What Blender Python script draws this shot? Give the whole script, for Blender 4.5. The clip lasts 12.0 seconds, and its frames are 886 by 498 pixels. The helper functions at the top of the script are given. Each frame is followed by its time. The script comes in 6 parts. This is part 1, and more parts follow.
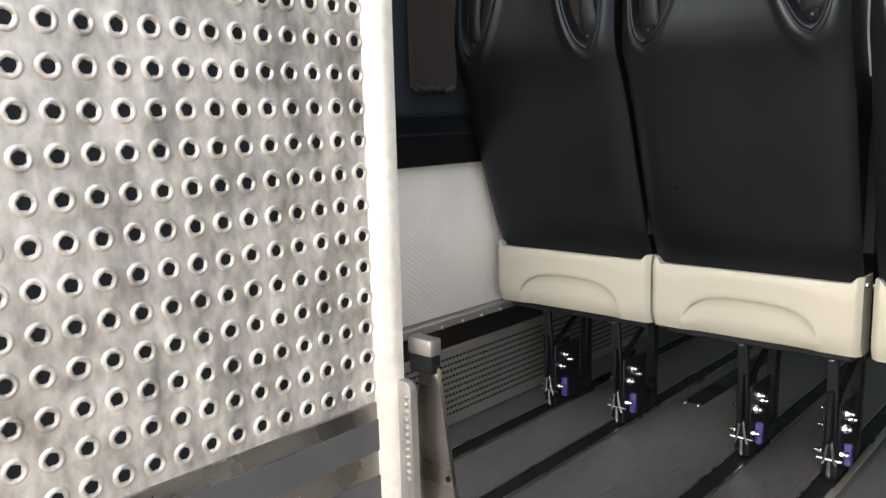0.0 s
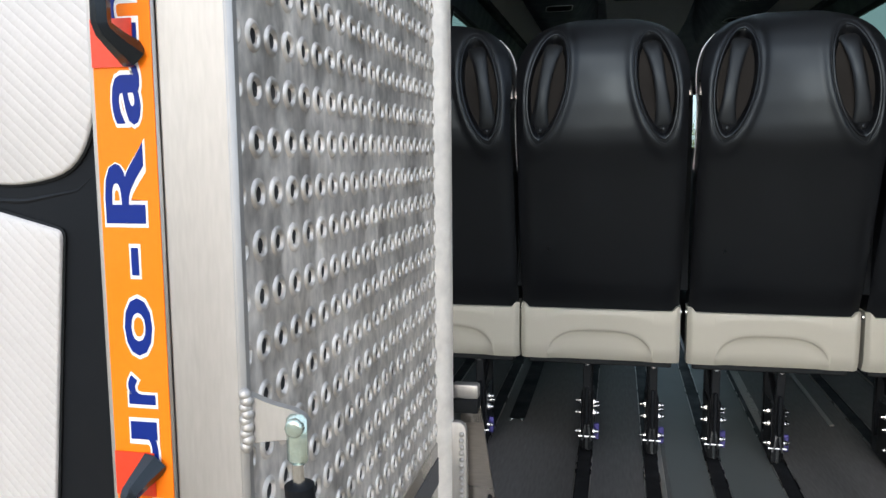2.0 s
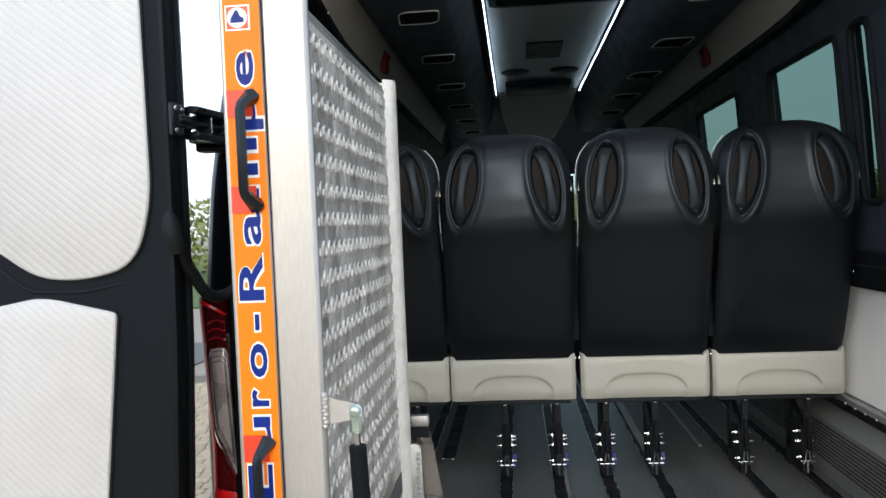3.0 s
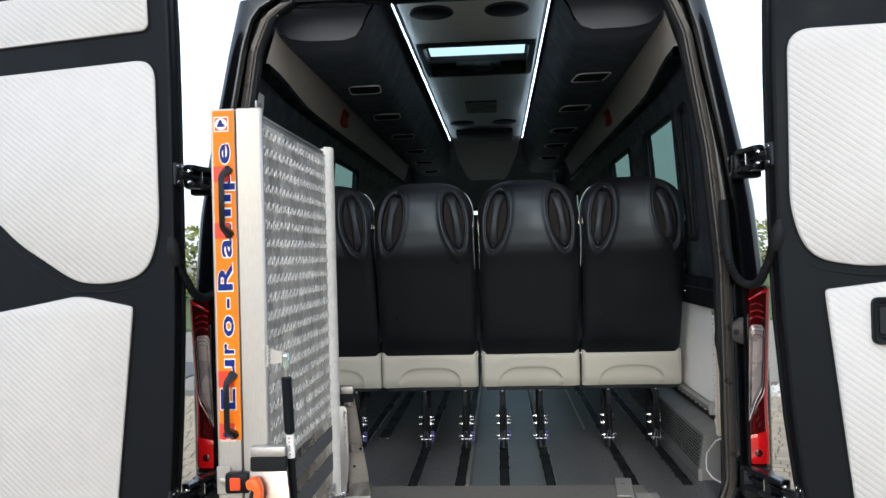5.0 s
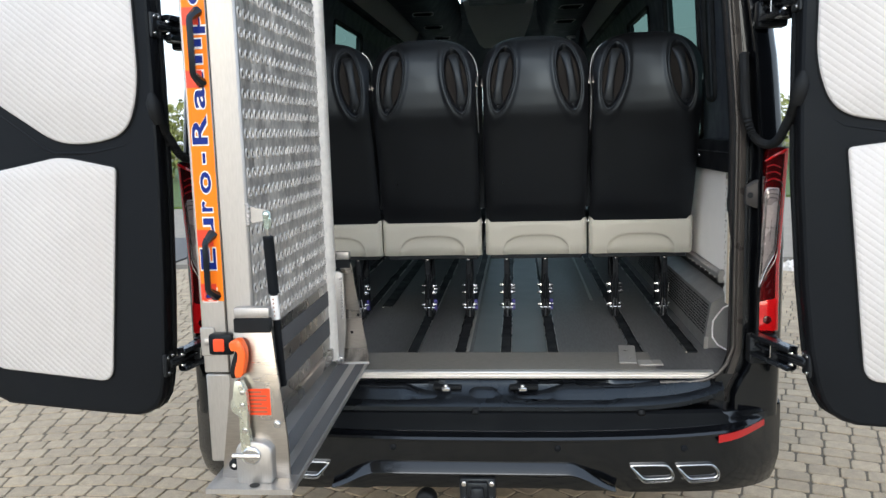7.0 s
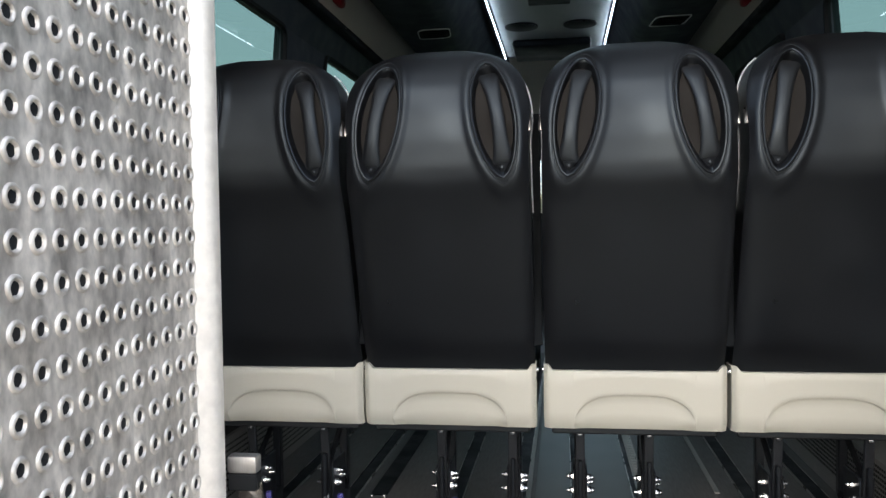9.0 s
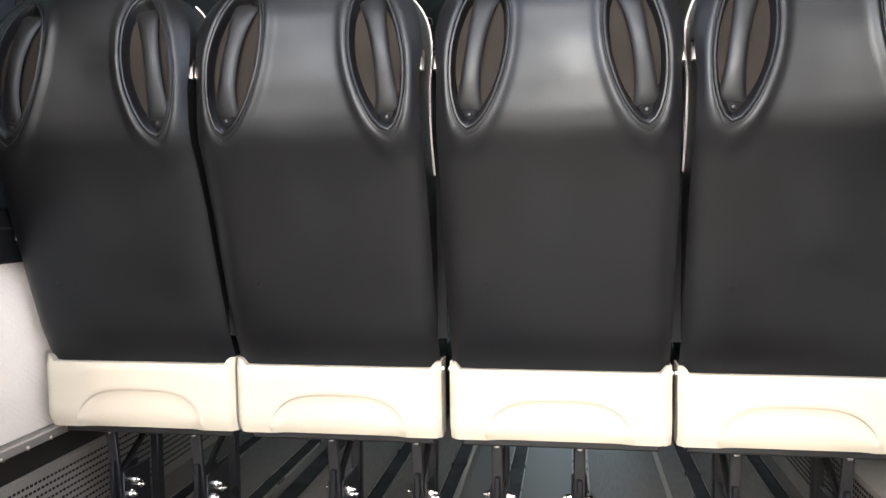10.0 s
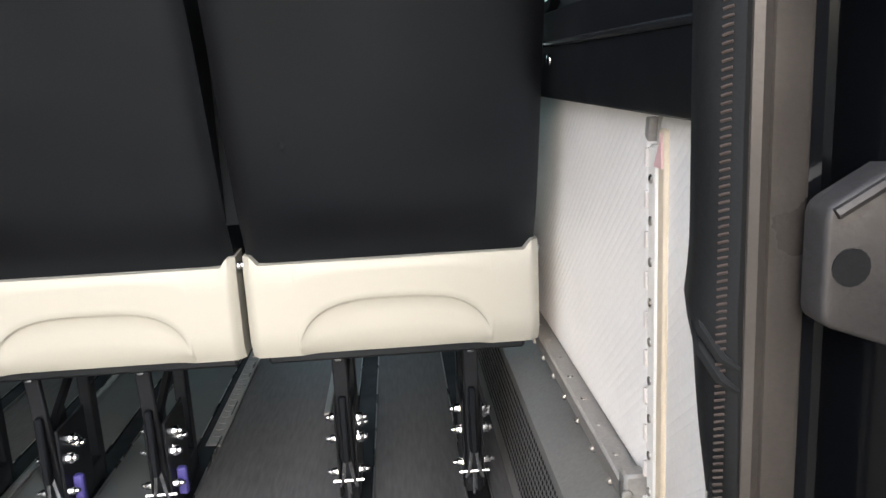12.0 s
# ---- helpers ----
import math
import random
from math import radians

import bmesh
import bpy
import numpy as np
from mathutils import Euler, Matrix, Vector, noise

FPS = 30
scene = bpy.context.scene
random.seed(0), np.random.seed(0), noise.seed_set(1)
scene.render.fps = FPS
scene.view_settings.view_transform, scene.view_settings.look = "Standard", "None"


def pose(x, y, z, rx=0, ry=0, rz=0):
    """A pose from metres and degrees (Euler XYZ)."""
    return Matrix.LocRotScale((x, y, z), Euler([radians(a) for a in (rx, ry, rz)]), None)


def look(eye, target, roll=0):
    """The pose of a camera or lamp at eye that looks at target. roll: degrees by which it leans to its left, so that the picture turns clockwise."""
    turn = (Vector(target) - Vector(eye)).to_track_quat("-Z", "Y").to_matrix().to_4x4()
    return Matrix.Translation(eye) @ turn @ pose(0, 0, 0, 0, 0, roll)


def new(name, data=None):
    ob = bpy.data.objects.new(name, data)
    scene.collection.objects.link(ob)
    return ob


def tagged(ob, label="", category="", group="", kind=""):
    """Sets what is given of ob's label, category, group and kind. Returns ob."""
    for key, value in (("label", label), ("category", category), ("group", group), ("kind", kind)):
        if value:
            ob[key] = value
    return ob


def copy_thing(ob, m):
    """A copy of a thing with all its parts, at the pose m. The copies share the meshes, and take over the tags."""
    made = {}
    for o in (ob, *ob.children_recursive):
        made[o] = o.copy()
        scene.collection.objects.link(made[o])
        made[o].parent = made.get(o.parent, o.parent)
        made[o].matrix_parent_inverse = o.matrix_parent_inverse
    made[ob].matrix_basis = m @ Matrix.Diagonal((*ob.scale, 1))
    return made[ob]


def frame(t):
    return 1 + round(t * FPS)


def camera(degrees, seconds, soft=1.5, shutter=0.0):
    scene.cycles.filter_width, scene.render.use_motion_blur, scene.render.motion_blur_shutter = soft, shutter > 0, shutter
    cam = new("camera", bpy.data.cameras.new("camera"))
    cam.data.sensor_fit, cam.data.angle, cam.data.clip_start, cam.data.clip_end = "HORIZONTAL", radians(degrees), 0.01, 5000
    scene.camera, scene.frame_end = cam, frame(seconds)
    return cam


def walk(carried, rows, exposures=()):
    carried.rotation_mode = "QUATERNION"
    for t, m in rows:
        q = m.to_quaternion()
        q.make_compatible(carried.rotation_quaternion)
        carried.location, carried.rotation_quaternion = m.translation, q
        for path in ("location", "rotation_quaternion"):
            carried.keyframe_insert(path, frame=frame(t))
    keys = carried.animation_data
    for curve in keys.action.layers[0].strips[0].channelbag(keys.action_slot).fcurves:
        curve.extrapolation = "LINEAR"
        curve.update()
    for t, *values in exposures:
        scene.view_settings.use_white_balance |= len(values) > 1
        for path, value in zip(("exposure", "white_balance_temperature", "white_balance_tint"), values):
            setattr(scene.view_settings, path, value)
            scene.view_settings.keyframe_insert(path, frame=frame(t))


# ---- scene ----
cam = camera(57.9, 12.0)
PATH = [
    (0, (0.373, -0.846, 1.45), (-0.947, 0.621, 1.122), -1.4),
    (0.5, (0.263, -0.937, 1.436), (-0.887, 0.634, 0.975), -0.7),
    (1, (0.015, -1.069, 1.459), (-0.897, 0.659, 1.032), -2.0),
    (1.5, (-0.083, -1.193, 1.471), (-0.706, 0.676, 1.128), -0.7),
    (2, (-0.175, -1.42, 1.545), (-0.597, 0.52, 1.308), -0.5),
    (2.5, (-0.241, -1.681, 1.574), (-0.509, 0.297, 1.446), -1.9),
    (3, (-0.189, -1.951, 1.587), (-0.37, 0.04, 1.527), -2.4),
    (3.2, (-0.143, -2.051, 1.587), (-0.324, -0.06, 1.544), -2.2),
    (4.8, (0.075, -2.68, 1.588), (-0.078, -0.686, 1.612), -1.4),
    (5, (0.094, -2.732, 1.562), (-0.045, -0.737, 1.577), -1.5),
    (5.5, (0.145, -2.832, 1.545), (0.005, -0.838, 1.479), -1.3),
    (6, (0.156, -2.829, 1.497), (0.013, -0.842, 1.318), -1.9),
    (6.5, (0.161, -2.784, 1.478), (0.005, -0.814, 1.169), -2.1),
    (7, (0.146, -2.604, 1.498), (-0.043, -0.633, 1.214), -1.6),
    (7.2, (0.125, -2.463, 1.511), (-0.072, -0.487, 1.272), -1.5),
    (8.8, (0.056, -1.304, 1.504), (-0.276, 0.667, 1.44), -1.4),
    (9, (0.057, -1.179, 1.475), (-0.239, 0.798, 1.415), -0.9),
    (9.5, (0.151, -0.942, 1.479), (-0.106, 1.039, 1.374), 0.4),
    (10, (0.238, -0.795, 1.455), (-0.075, 1.176, 1.332), -0.7),
    (10.5, (0.464, -0.704, 1.443), (-0.053, 1.207, 1.162), -2.4),
    (11, (0.598, -0.603, 1.416), (0.398, 1.351, 1.039), -4.8),
    (11.5, (0.635, -0.46, 1.4), (0.628, 1.511, 1.062), -3.9),
    (12, (0.655, -0.388, 1.383), (0.76, 1.561, 0.946), -2.9),
]
EXPOSURES = [(0.0, 1.1, 6500, 12), (0.5, 1.05, 6300, 11), (1.0, 0.85, 6200, 10), (1.5, 0.65, 5950, 10), (2.0, 0.33, 5900, 10), (2.5, 0.22, 5850, 9), (3.0, 0.2, 5850, 8), (5.0, 0.13, 5850, 8), (5.5, 0.1, 5850, 8), (7.2, 0.27, 5850, 9),
             (8.8, 0.75, 6000, 11), (9.0, 0.8, 6000, 11), (9.5, 1.75, 6250, 14), (10.0, 2.08, 6650, 17), (10.5, 1.85, 6700, 15), (11.0, 1.3, 6350, 13), (11.5, 1.28, 6200, 13), (12.0, 1.35, 6100, 13)]
walk(cam, [(t, look(eye, target, roll)) for t, eye, target, roll in PATH], EXPOSURES)

# ---- world, sun ----
world = bpy.data.worlds.new("world")
scene.world = world
world.use_nodes = True
wn, wl = world.node_tree.nodes, world.node_tree.links
sky = wn.new("ShaderNodeTexSky")
sky.sky_type = "NISHITA"
sky.sun_disc = False
sky.sun_elevation, sky.sun_rotation = radians(22), radians(183)
sky.air_density, sky.dust_density, sky.ozone_density = 1.0, 4.0, 1.0
veil = wn.new("ShaderNodeMixRGB")
veil.inputs[0].default_value = 0.55
veil.inputs[2].default_value = (9.0, 9.3, 9.6, 1)
wl.new(sky.outputs[0], veil.inputs[1])
wl.new(veil.outputs[0], wn["Background"].inputs[0])
wn["Background"].inputs[1].default_value = 0.2
sun = new("sun", bpy.data.lights.new("sun", "SUN"))
sun.data.energy, sun.data.angle, sun.data.color = 0.45, radians(30), (1.0, 0.93, 0.84)
sun.matrix_world = look((-0.6, -9.9, 4.0), (0, 0, 0))


# ---- materials ----
def surface(name, color, rough=0.5, metal=0.0, vary=0.15, scale=12.0, bump=0.08, fine=180.0, coat=0.0, stretch=(1, 1, 1), rvary=0.12, depth=0.002, island=0.0, objects=0.0):
    m = bpy.data.materials.new(name)
    m.use_nodes = True
    n, l = m.node_tree.nodes, m.node_tree.links
    b = n["Principled BSDF"]
    tc = n.new("ShaderNodeTexCoord")
    mp = n.new("ShaderNodeMapping")
    mp.inputs["Scale"].default_value = stretch
    l.new(tc.outputs["Object"], mp.inputs[0])
    big, small = n.new("ShaderNodeTexNoise"), n.new("ShaderNodeTexNoise")
    big.inputs["Scale"].default_value, big.inputs["Detail"].default_value = scale, 6
    small.inputs["Scale"].default_value, small.inputs["Detail"].default_value = fine, 3
    l.new(mp.outputs[0], big.inputs[0])
    l.new(mp.outputs[0], small.inputs[0])
    add = n.new("ShaderNodeMath")
    add.operation = "ADD"
    l.new(big.outputs[0], add.inputs[0])
    l.new(small.outputs[0], add.inputs[1])
    ramp = n.new("ShaderNodeMapRange")
    ramp.inputs[1].default_value, ramp.inputs[2].default_value = 0.6, 1.4
    ramp.inputs[3].default_value, ramp.inputs[4].default_value = 1 - vary, 1 + vary
    l.new(add.outputs[0], ramp.inputs[0])
    value = ramp.outputs[0]
    if island or objects:
        src = n.new("ShaderNodeNewGeometry") if island else n.new("ShaderNodeObjectInfo")
        per = n.new("ShaderNodeMapRange")
        per.inputs[3].default_value, per.inputs[4].default_value = 1 - (island or objects), 1 + (island or objects)
        l.new(src.outputs["Random Per Island" if island else "Random"], per.inputs[0])
        mul = n.new("ShaderNodeMath")
        mul.operation = "MULTIPLY"
        l.new(value, mul.inputs[0])
        l.new(per.outputs[0], mul.inputs[1])
        value = mul.outputs[0]
    sc = n.new("ShaderNodeVectorMath")
    sc.operation = "SCALE"
    sc.inputs[0].default_value = color
    l.new(value, sc.inputs["Scale"])
    l.new(sc.outputs[0], b.inputs["Base Color"])
    rr = n.new("ShaderNodeMapRange")
    rr.inputs[1].default_value, rr.inputs[2].default_value = 0.3, 0.7
    rr.inputs[3].default_value, rr.inputs[4].default_value = max(0.02, rough - rvary), min(1, rough + rvary)
    l.new(big.outputs[0], rr.inputs[0])
    l.new(rr.outputs[0], b.inputs["Roughness"])
    b.inputs["Metallic"].default_value = metal
    if coat:
        b.inputs["Coat Weight"].default_value, b.inputs["Coat Roughness"].default_value = coat, 0.04 if coat == 1.0 else 0.1
    if bump:
        bp = n.new("ShaderNodeBump")
        bp.inputs["Strength"].default_value, bp.inputs["Distance"].default_value = bump, depth
        l.new(small.outputs[0], bp.inputs["Height"])
        l.new(bp.outputs[0], b.inputs["Normal"])
    return m


def quilted(name, color, pitch, turn):
    """White leatherette with a diamond quilting of that pitch; turn 0: pattern in the x-z plane, 1: in the y-z plane."""
    m = surface(name, color, 0.5, vary=0.05, bump=0.0)
    strength = 0.24 if turn else 0.36
    n, l = m.node_tree.nodes, m.node_tree.links
    b = n["Principled BSDF"]
    tc = n.new("ShaderNodeTexCoord")
    sep = n.new("ShaderNodeSeparateXYZ")
    l.new(tc.outputs["Object"], sep.inputs[0])
    ridges = []
    for slope in (0.75, -1.3):
        mul = n.new("ShaderNodeMath")
        mul.operation = "MULTIPLY_ADD"
        mul.inputs[1].default_value = slope
        l.new(sep.outputs[1 if turn else 0], mul.inputs[0])
        l.new(sep.outputs[2], mul.inputs[2])
        freq = n.new("ShaderNodeMath")
        freq.operation = "MULTIPLY"
        freq.inputs[1].default_value = math.pi / pitch
        l.new(mul.outputs[0], freq.inputs[0])
        sn = n.new("ShaderNodeMath")
        sn.operation = "SINE"
        l.new(freq.outputs[0], sn.inputs[0])
        ab = n.new("ShaderNodeMath")
        ab.operation = "ABSOLUTE"
        l.new(sn.outputs[0], ab.inputs[0])
        pw = n.new("ShaderNodeMath")
        pw.operation = "POWER"
        pw.inputs[1].default_value = 0.5
        l.new(ab.outputs[0], pw.inputs[0])
        ridges.append(pw)
    mi = n.new("ShaderNodeMath")
    mi.operation = "MULTIPLY_ADD"
    mi.inputs[1].default_value = 0.4
    l.new(ridges[1].outputs[0], mi.inputs[0])
    l.new(ridges[0].outputs[0], mi.inputs[2])
    bp = n.new("ShaderNodeBump")
    bp.inputs["Strength"].default_value, bp.inputs["Distance"].default_value = strength, 0.004
    l.new(mi.outputs[0], bp.inputs["Height"])
    l.new(bp.outputs[0], b.inputs["Normal"])
    return m


def glow(name, color, strength):
    m = bpy.data.materials.new(name)
    m.use_nodes = True
    b = m.node_tree.nodes["Principled BSDF"]
    b.inputs["Base Color"].default_value = (*color, 1)
    b.inputs["Emission Color"].default_value = (*color, 1)
    b.inputs["Emission Strength"].default_value = strength
    return m


def glass(name, color, gloss=0.06):
    """A thin pane: tinted, with a mirror-like surface."""
    m = bpy.data.materials.new(name)
    m.use_nodes = True
    n, l = m.node_tree.nodes, m.node_tree.links
    clear, shine, mix = n.new("ShaderNodeBsdfTransparent"), n.new("ShaderNodeBsdfGlossy"), n.new("ShaderNodeMixShader")
    clear.inputs[0].default_value = (*color, 1)
    shine.inputs["Roughness"].default_value = 0.02
    mix.inputs[0].default_value = gloss
    l.new(clear.outputs[0], mix.inputs[1])
    l.new(shine.outputs[0], mix.inputs[2])
    l.new(mix.outputs[0], n["Material Output"].inputs[0])
    return m


M_LEATHER = surface("black_leatherette", (0.0046, 0.0048, 0.0058), 0.40, vary=0.3, scale=6, bump=0.3, fine=600, depth=0.0007, rvary=0.13)
M_LEATHER.node_tree.nodes["Principled BSDF"].inputs["Specular IOR Level"].default_value = 0.35
M_STRAP = surface("black_moulded_strap", (0.0055, 0.0055, 0.0062), 0.46, vary=0.2, bump=0.2, fine=500, depth=0.0006)
M_INNER = surface("grey_brown_plastic", (0.02, 0.018, 0.0165), 0.42, bump=0.1, fine=300)
M_PIPING = surface("black_piping", (0.004, 0.004, 0.005), 0.55, bump=0.05)
M_BEIGE = surface("beige_plastic", (0.365, 0.365, 0.325), 0.5, vary=0.04, scale=4, bump=0.12, fine=900, depth=0.0005, rvary=0.05)
M_BLACK = surface("black_steel", (0.011, 0.0115, 0.013), 0.38, vary=0.25, bump=0.1, fine=350)
M_PLASTIC = surface("black_grained_plastic", (0.006, 0.0065, 0.008), 0.5, vary=0.15, scale=6, bump=0.3, fine=900, depth=0.0006)
M_SATIN = surface("satin_black_plastic", (0.0055, 0.0062, 0.008), 0.26, vary=0.2, scale=6, bump=0.15, fine=700, depth=0.0005)
M_MATT = surface("matt_black_plastic", (0.005, 0.0055, 0.0065), 0.6, vary=0.2, bump=0.2, fine=500, depth=0.0005)
M_RUBBER = surface("black_rubber", (0.0085, 0.0083, 0.0083), 0.7, vary=0.2, bump=0.15, fine=400)
M_SEAL = surface("grey_brown_seal", (0.034, 0.0315, 0.030), 0.34, vary=0.2, bump=0.1, fine=300)
M_CHROME = surface("zinc_plated_steel", (0.62, 0.63, 0.64), 0.16, 1.0, vary=0.1, bump=0.05)
M_ALU = surface("brushed_aluminium", (0.435, 0.43, 0.42), 0.46, 0.85, vary=0.1, scale=7, bump=0.12, fine=260, stretch=(1, 1, 0.15), depth=0.0008)
M_TREAD = surface("mill_finish_aluminium", (0.64, 0.608, 0.568), 0.48, 0.6, vary=0.5, scale=19, bump=0.2, fine=70, depth=0.0012, rvary=0.2, stretch=(1, 1, 0.6))
# Paler than the rail metal: light falling on the flange is in the colour.
M_FLANGE = surface("lit_weld_aluminium", (0.80, 0.77, 0.72), 0.5, 0.4, vary=0.1, scale=30, bump=0.3, fine=60, depth=0.002)
M_STEEL = surface("brushed_stainless_steel", (0.44, 0.42, 0.395), 0.3, 1.0, vary=0.15, scale=9, bump=0.15, fine=320, stretch=(0.12, 1, 1), depth=0.0006)
M_SILL = surface("worn_sill_steel", (0.19, 0.178, 0.16), 0.5, 0.3, vary=0.3, scale=5, bump=0.2, fine=240, stretch=(0.15, 1, 1), depth=0.0008)
M_CLOTH = surface("dark_curtain_cloth", (0.035, 0.031, 0.028), 0.85, vary=0.15, bump=0.4, fine=700, depth=0.0006)
M_GRIP = surface("grey_grip_tape", (0.09, 0.09, 0.092), 0.85, vary=0.25, bump=0.6, fine=900, depth=0.0012)
M_PAINT = surface("black_car_paint", (0.003, 0.0034, 0.0045), 0.16, vary=0.15, bump=0.0, coat=0.6, rvary=0.03)
M_FLOOR = surface("dark_grey_vinyl", (0.083, 0.083, 0.085), 0.42, vary=0.5, scale=7, bump=0.25, fine=160, stretch=(1, 0.12, 1), depth=0.001, rvary=0.08)
M_AISLE = surface("grey_aisle_vinyl", (0.090, 0.100, 0.103), 0.36, vary=0.12, scale=9, bump=0.04, fine=500, depth=0.0004, rvary=0.03)
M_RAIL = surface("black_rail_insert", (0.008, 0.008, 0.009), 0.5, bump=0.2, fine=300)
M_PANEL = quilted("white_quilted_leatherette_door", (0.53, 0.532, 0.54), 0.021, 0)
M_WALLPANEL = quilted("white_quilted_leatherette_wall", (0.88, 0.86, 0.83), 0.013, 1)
M_HEADLINER = surface("black_headliner", (0.034, 0.040, 0.050), 0.5, vary=0.2, bump=0.25, fine=600, depth=0.0006)
M_GREYLINER = surface("grey_ceiling_leatherette", (0.33, 0.35, 0.35), 0.5, vary=0.12, bump=0.35, fine=330, depth=0.0012)
M_BAND = surface("greige_trim_fabric", (0.74, 0.70, 0.66), 0.75, vary=0.06, bump=0.3, fine=800, depth=0.0006)
M_RED = surface("red_lens", (0.6, 0.006, 0.008), 0.1, vary=0.15, bump=0.0, coat=1.0)
M_REFLECTOR = surface("red_reflector", (0.33, 0.006, 0.008), 0.12, vary=0.1, bump=0.0, coat=0.6)
M_DARKRED = surface("dark_red_lens", (0.26, 0.005, 0.009), 0.08, vary=0.2, bump=0.0, coat=1.0)
M_DEEPRED = surface("deep_red_lens", (0.07, 0.002, 0.003), 0.15, vary=0.1, bump=0.0, coat=1.0)
M_CLEAR = surface("silvered_clear_lens", (0.46, 0.41, 0.41), 0.3, 0.35, vary=0.2, bump=0.0, coat=1.0)
M_ORANGE = surface("orange_foil", (0.9, 0.205, 0.004), 0.4, vary=0.04, bump=0.03)
M_BLUE = surface("blue_print", (0.004, 0.020, 0.19), 0.4, vary=0.03, bump=0.0)
M_WHITE = surface("white_print", (0.8, 0.8, 0.8), 0.4, vary=0.03, bump=0.0)
M_STRIP = surface("pale_anodised_strip", (0.84, 0.82, 0.77), 0.45, vary=0.05, bump=0.05)
M_TRIM = surface("grey_trim_metal", (0.36, 0.35, 0.33), 0.5, 0.5, vary=0.15, bump=0.12, fine=260, depth=0.0006)
M_CREAM = surface("cream_edge_strip", (0.72, 0.62, 0.47), 0.55, vary=0.06, bump=0.05)
M_PINK = surface("pale_pink_sticker", (0.75, 0.5, 0.5), 0.5, vary=0.05, bump=0.0)
M_RECESS = surface("brown_grey_recess_lining", (0.0108, 0.0101, 0.0097), 0.75, bump=0.1, fine=300)
M_THREAD = surface("brown_thread", (0.033, 0.025, 0.022), 0.8, vary=0.2, bump=0.2)
M_REDPLASTIC = surface("red_orange_plastic", (0.8, 0.07, 0.015), 0.35, vary=0.06, bump=0.05)
M_REDFOIL = surface("red_base_plate", (0.72, 0.045, 0.012), 0.35, vary=0.15, bump=0.03)
M_ORANGEGRIP = surface("orange_plastic", (0.85, 0.13, 0.02), 0.35, vary=0.06, bump=0.05)
M_ZINC = surface("yellow_zinc_plate", (0.62, 0.64, 0.55), 0.3, 0.8, vary=0.15, scale=30, bump=0.05)
M_GREYBAR = surface("grey_print", (0.25, 0.1, 0.06), 0.5, vary=0.05, bump=0.0)
M_PURPLE = surface("violet_label", (0.05, 0.045, 0.2), 0.45, vary=0.1, bump=0.0)
M_TINT = glass("tinted_glass", (0.112, 0.172, 0.146))
M_CLEARGLASS = glass("clear_glass", (0.8, 0.88, 0.88))
M_LED = glow("white_led", (0.80, 0.93, 1.0), 16.0)
M_PALE = surface("pale_grey_satin", (0.85, 0.85, 0.85), 0.35, 0.0, bump=0.0)
M_STONE = surface("grey_paving_stone", (0.372, 0.306, 0.212), 0.75, vary=0.32, scale=24, bump=0.35, fine=160, depth=0.0015, objects=0.13)
M_STONES = surface("grey_paving_stones", (0.372, 0.306, 0.212), 0.75, vary=0.32, scale=24, bump=0.35, fine=160, depth=0.0015, island=0.13)
M_GROUND = surface("sandy_joint_ground", (0.25, 0.225, 0.185), 0.9, vary=0.3, scale=5, bump=0.6, fine=60, depth=0.005)
M_JOINT = surface("dark_sandy_joint", (0.125, 0.107, 0.08), 0.95, vary=0.3, scale=9, bump=0.6, fine=90, depth=0.004)
M_BRIGHT = surface("bright_sill_aluminium", (0.75, 0.75, 0.74), 0.33, 0.8, vary=0.08, scale=8, bump=0.1, fine=260, stretch=(0.12, 1, 1), depth=0.0005)
M_ASPHALT = surface("grey_asphalt", (0.1, 0.1, 0.1), 0.9, vary=0.2, scale=3, bump=0.5, fine=90, depth=0.004)
M_LAWN = surface("lawn_green", (0.07, 0.11, 0.025), 0.9, vary=0.4, scale=2, bump=0.8, fine=50, depth=0.02)
M_LEAF = surface("green_leaves", (0.19, 0.21, 0.055), 0.7, vary=0.3, scale=3, bump=0.0, island=0.4)
M_BARK = surface("brown_bark", (0.09, 0.07, 0.05), 0.9, vary=0.3, scale=14, bump=0.6, fine=60, depth=0.01)
M_PEBBLE = surface("white_pebbles", (0.6, 0.59, 0.56), 0.7, vary=0.2, scale=30, bump=0.4, fine=90, depth=0.003, island=0.3)


M_DUCT = surface("black_duct_leatherette", (0.040, 0.050, 0.070), 0.6, vary=0.08, bump=0.15, fine=500, depth=0.0005)
for m, level in ((M_RECESS, 0.15), (M_STRAP, 0.4), (M_ORANGE, 0.2), (M_BLUE, 0.2), (M_PLASTIC, 0.16), (M_MATT, 0.08), (M_BLACK, 0.3), (M_RUBBER, 0.25), (M_PAINT, 0.35), (M_HEADLINER, 0.35), (M_RAIL, 0.3)):
    m.node_tree.nodes["Principled BSDF"].inputs["Specular IOR Level"].default_value = level
# Blue of the sky is painted into the blacks through their specular tint.
for m in (M_LEATHER, M_STRAP, M_SATIN, M_BLACK, M_MATT, M_RAIL, M_PLASTIC, M_PAINT, M_RUBBER, M_PIPING, M_HEADLINER):
    m.node_tree.nodes["Principled BSDF"].inputs["Specular Tint"].default_value = (0.70, 0.85, 1.0, 1)


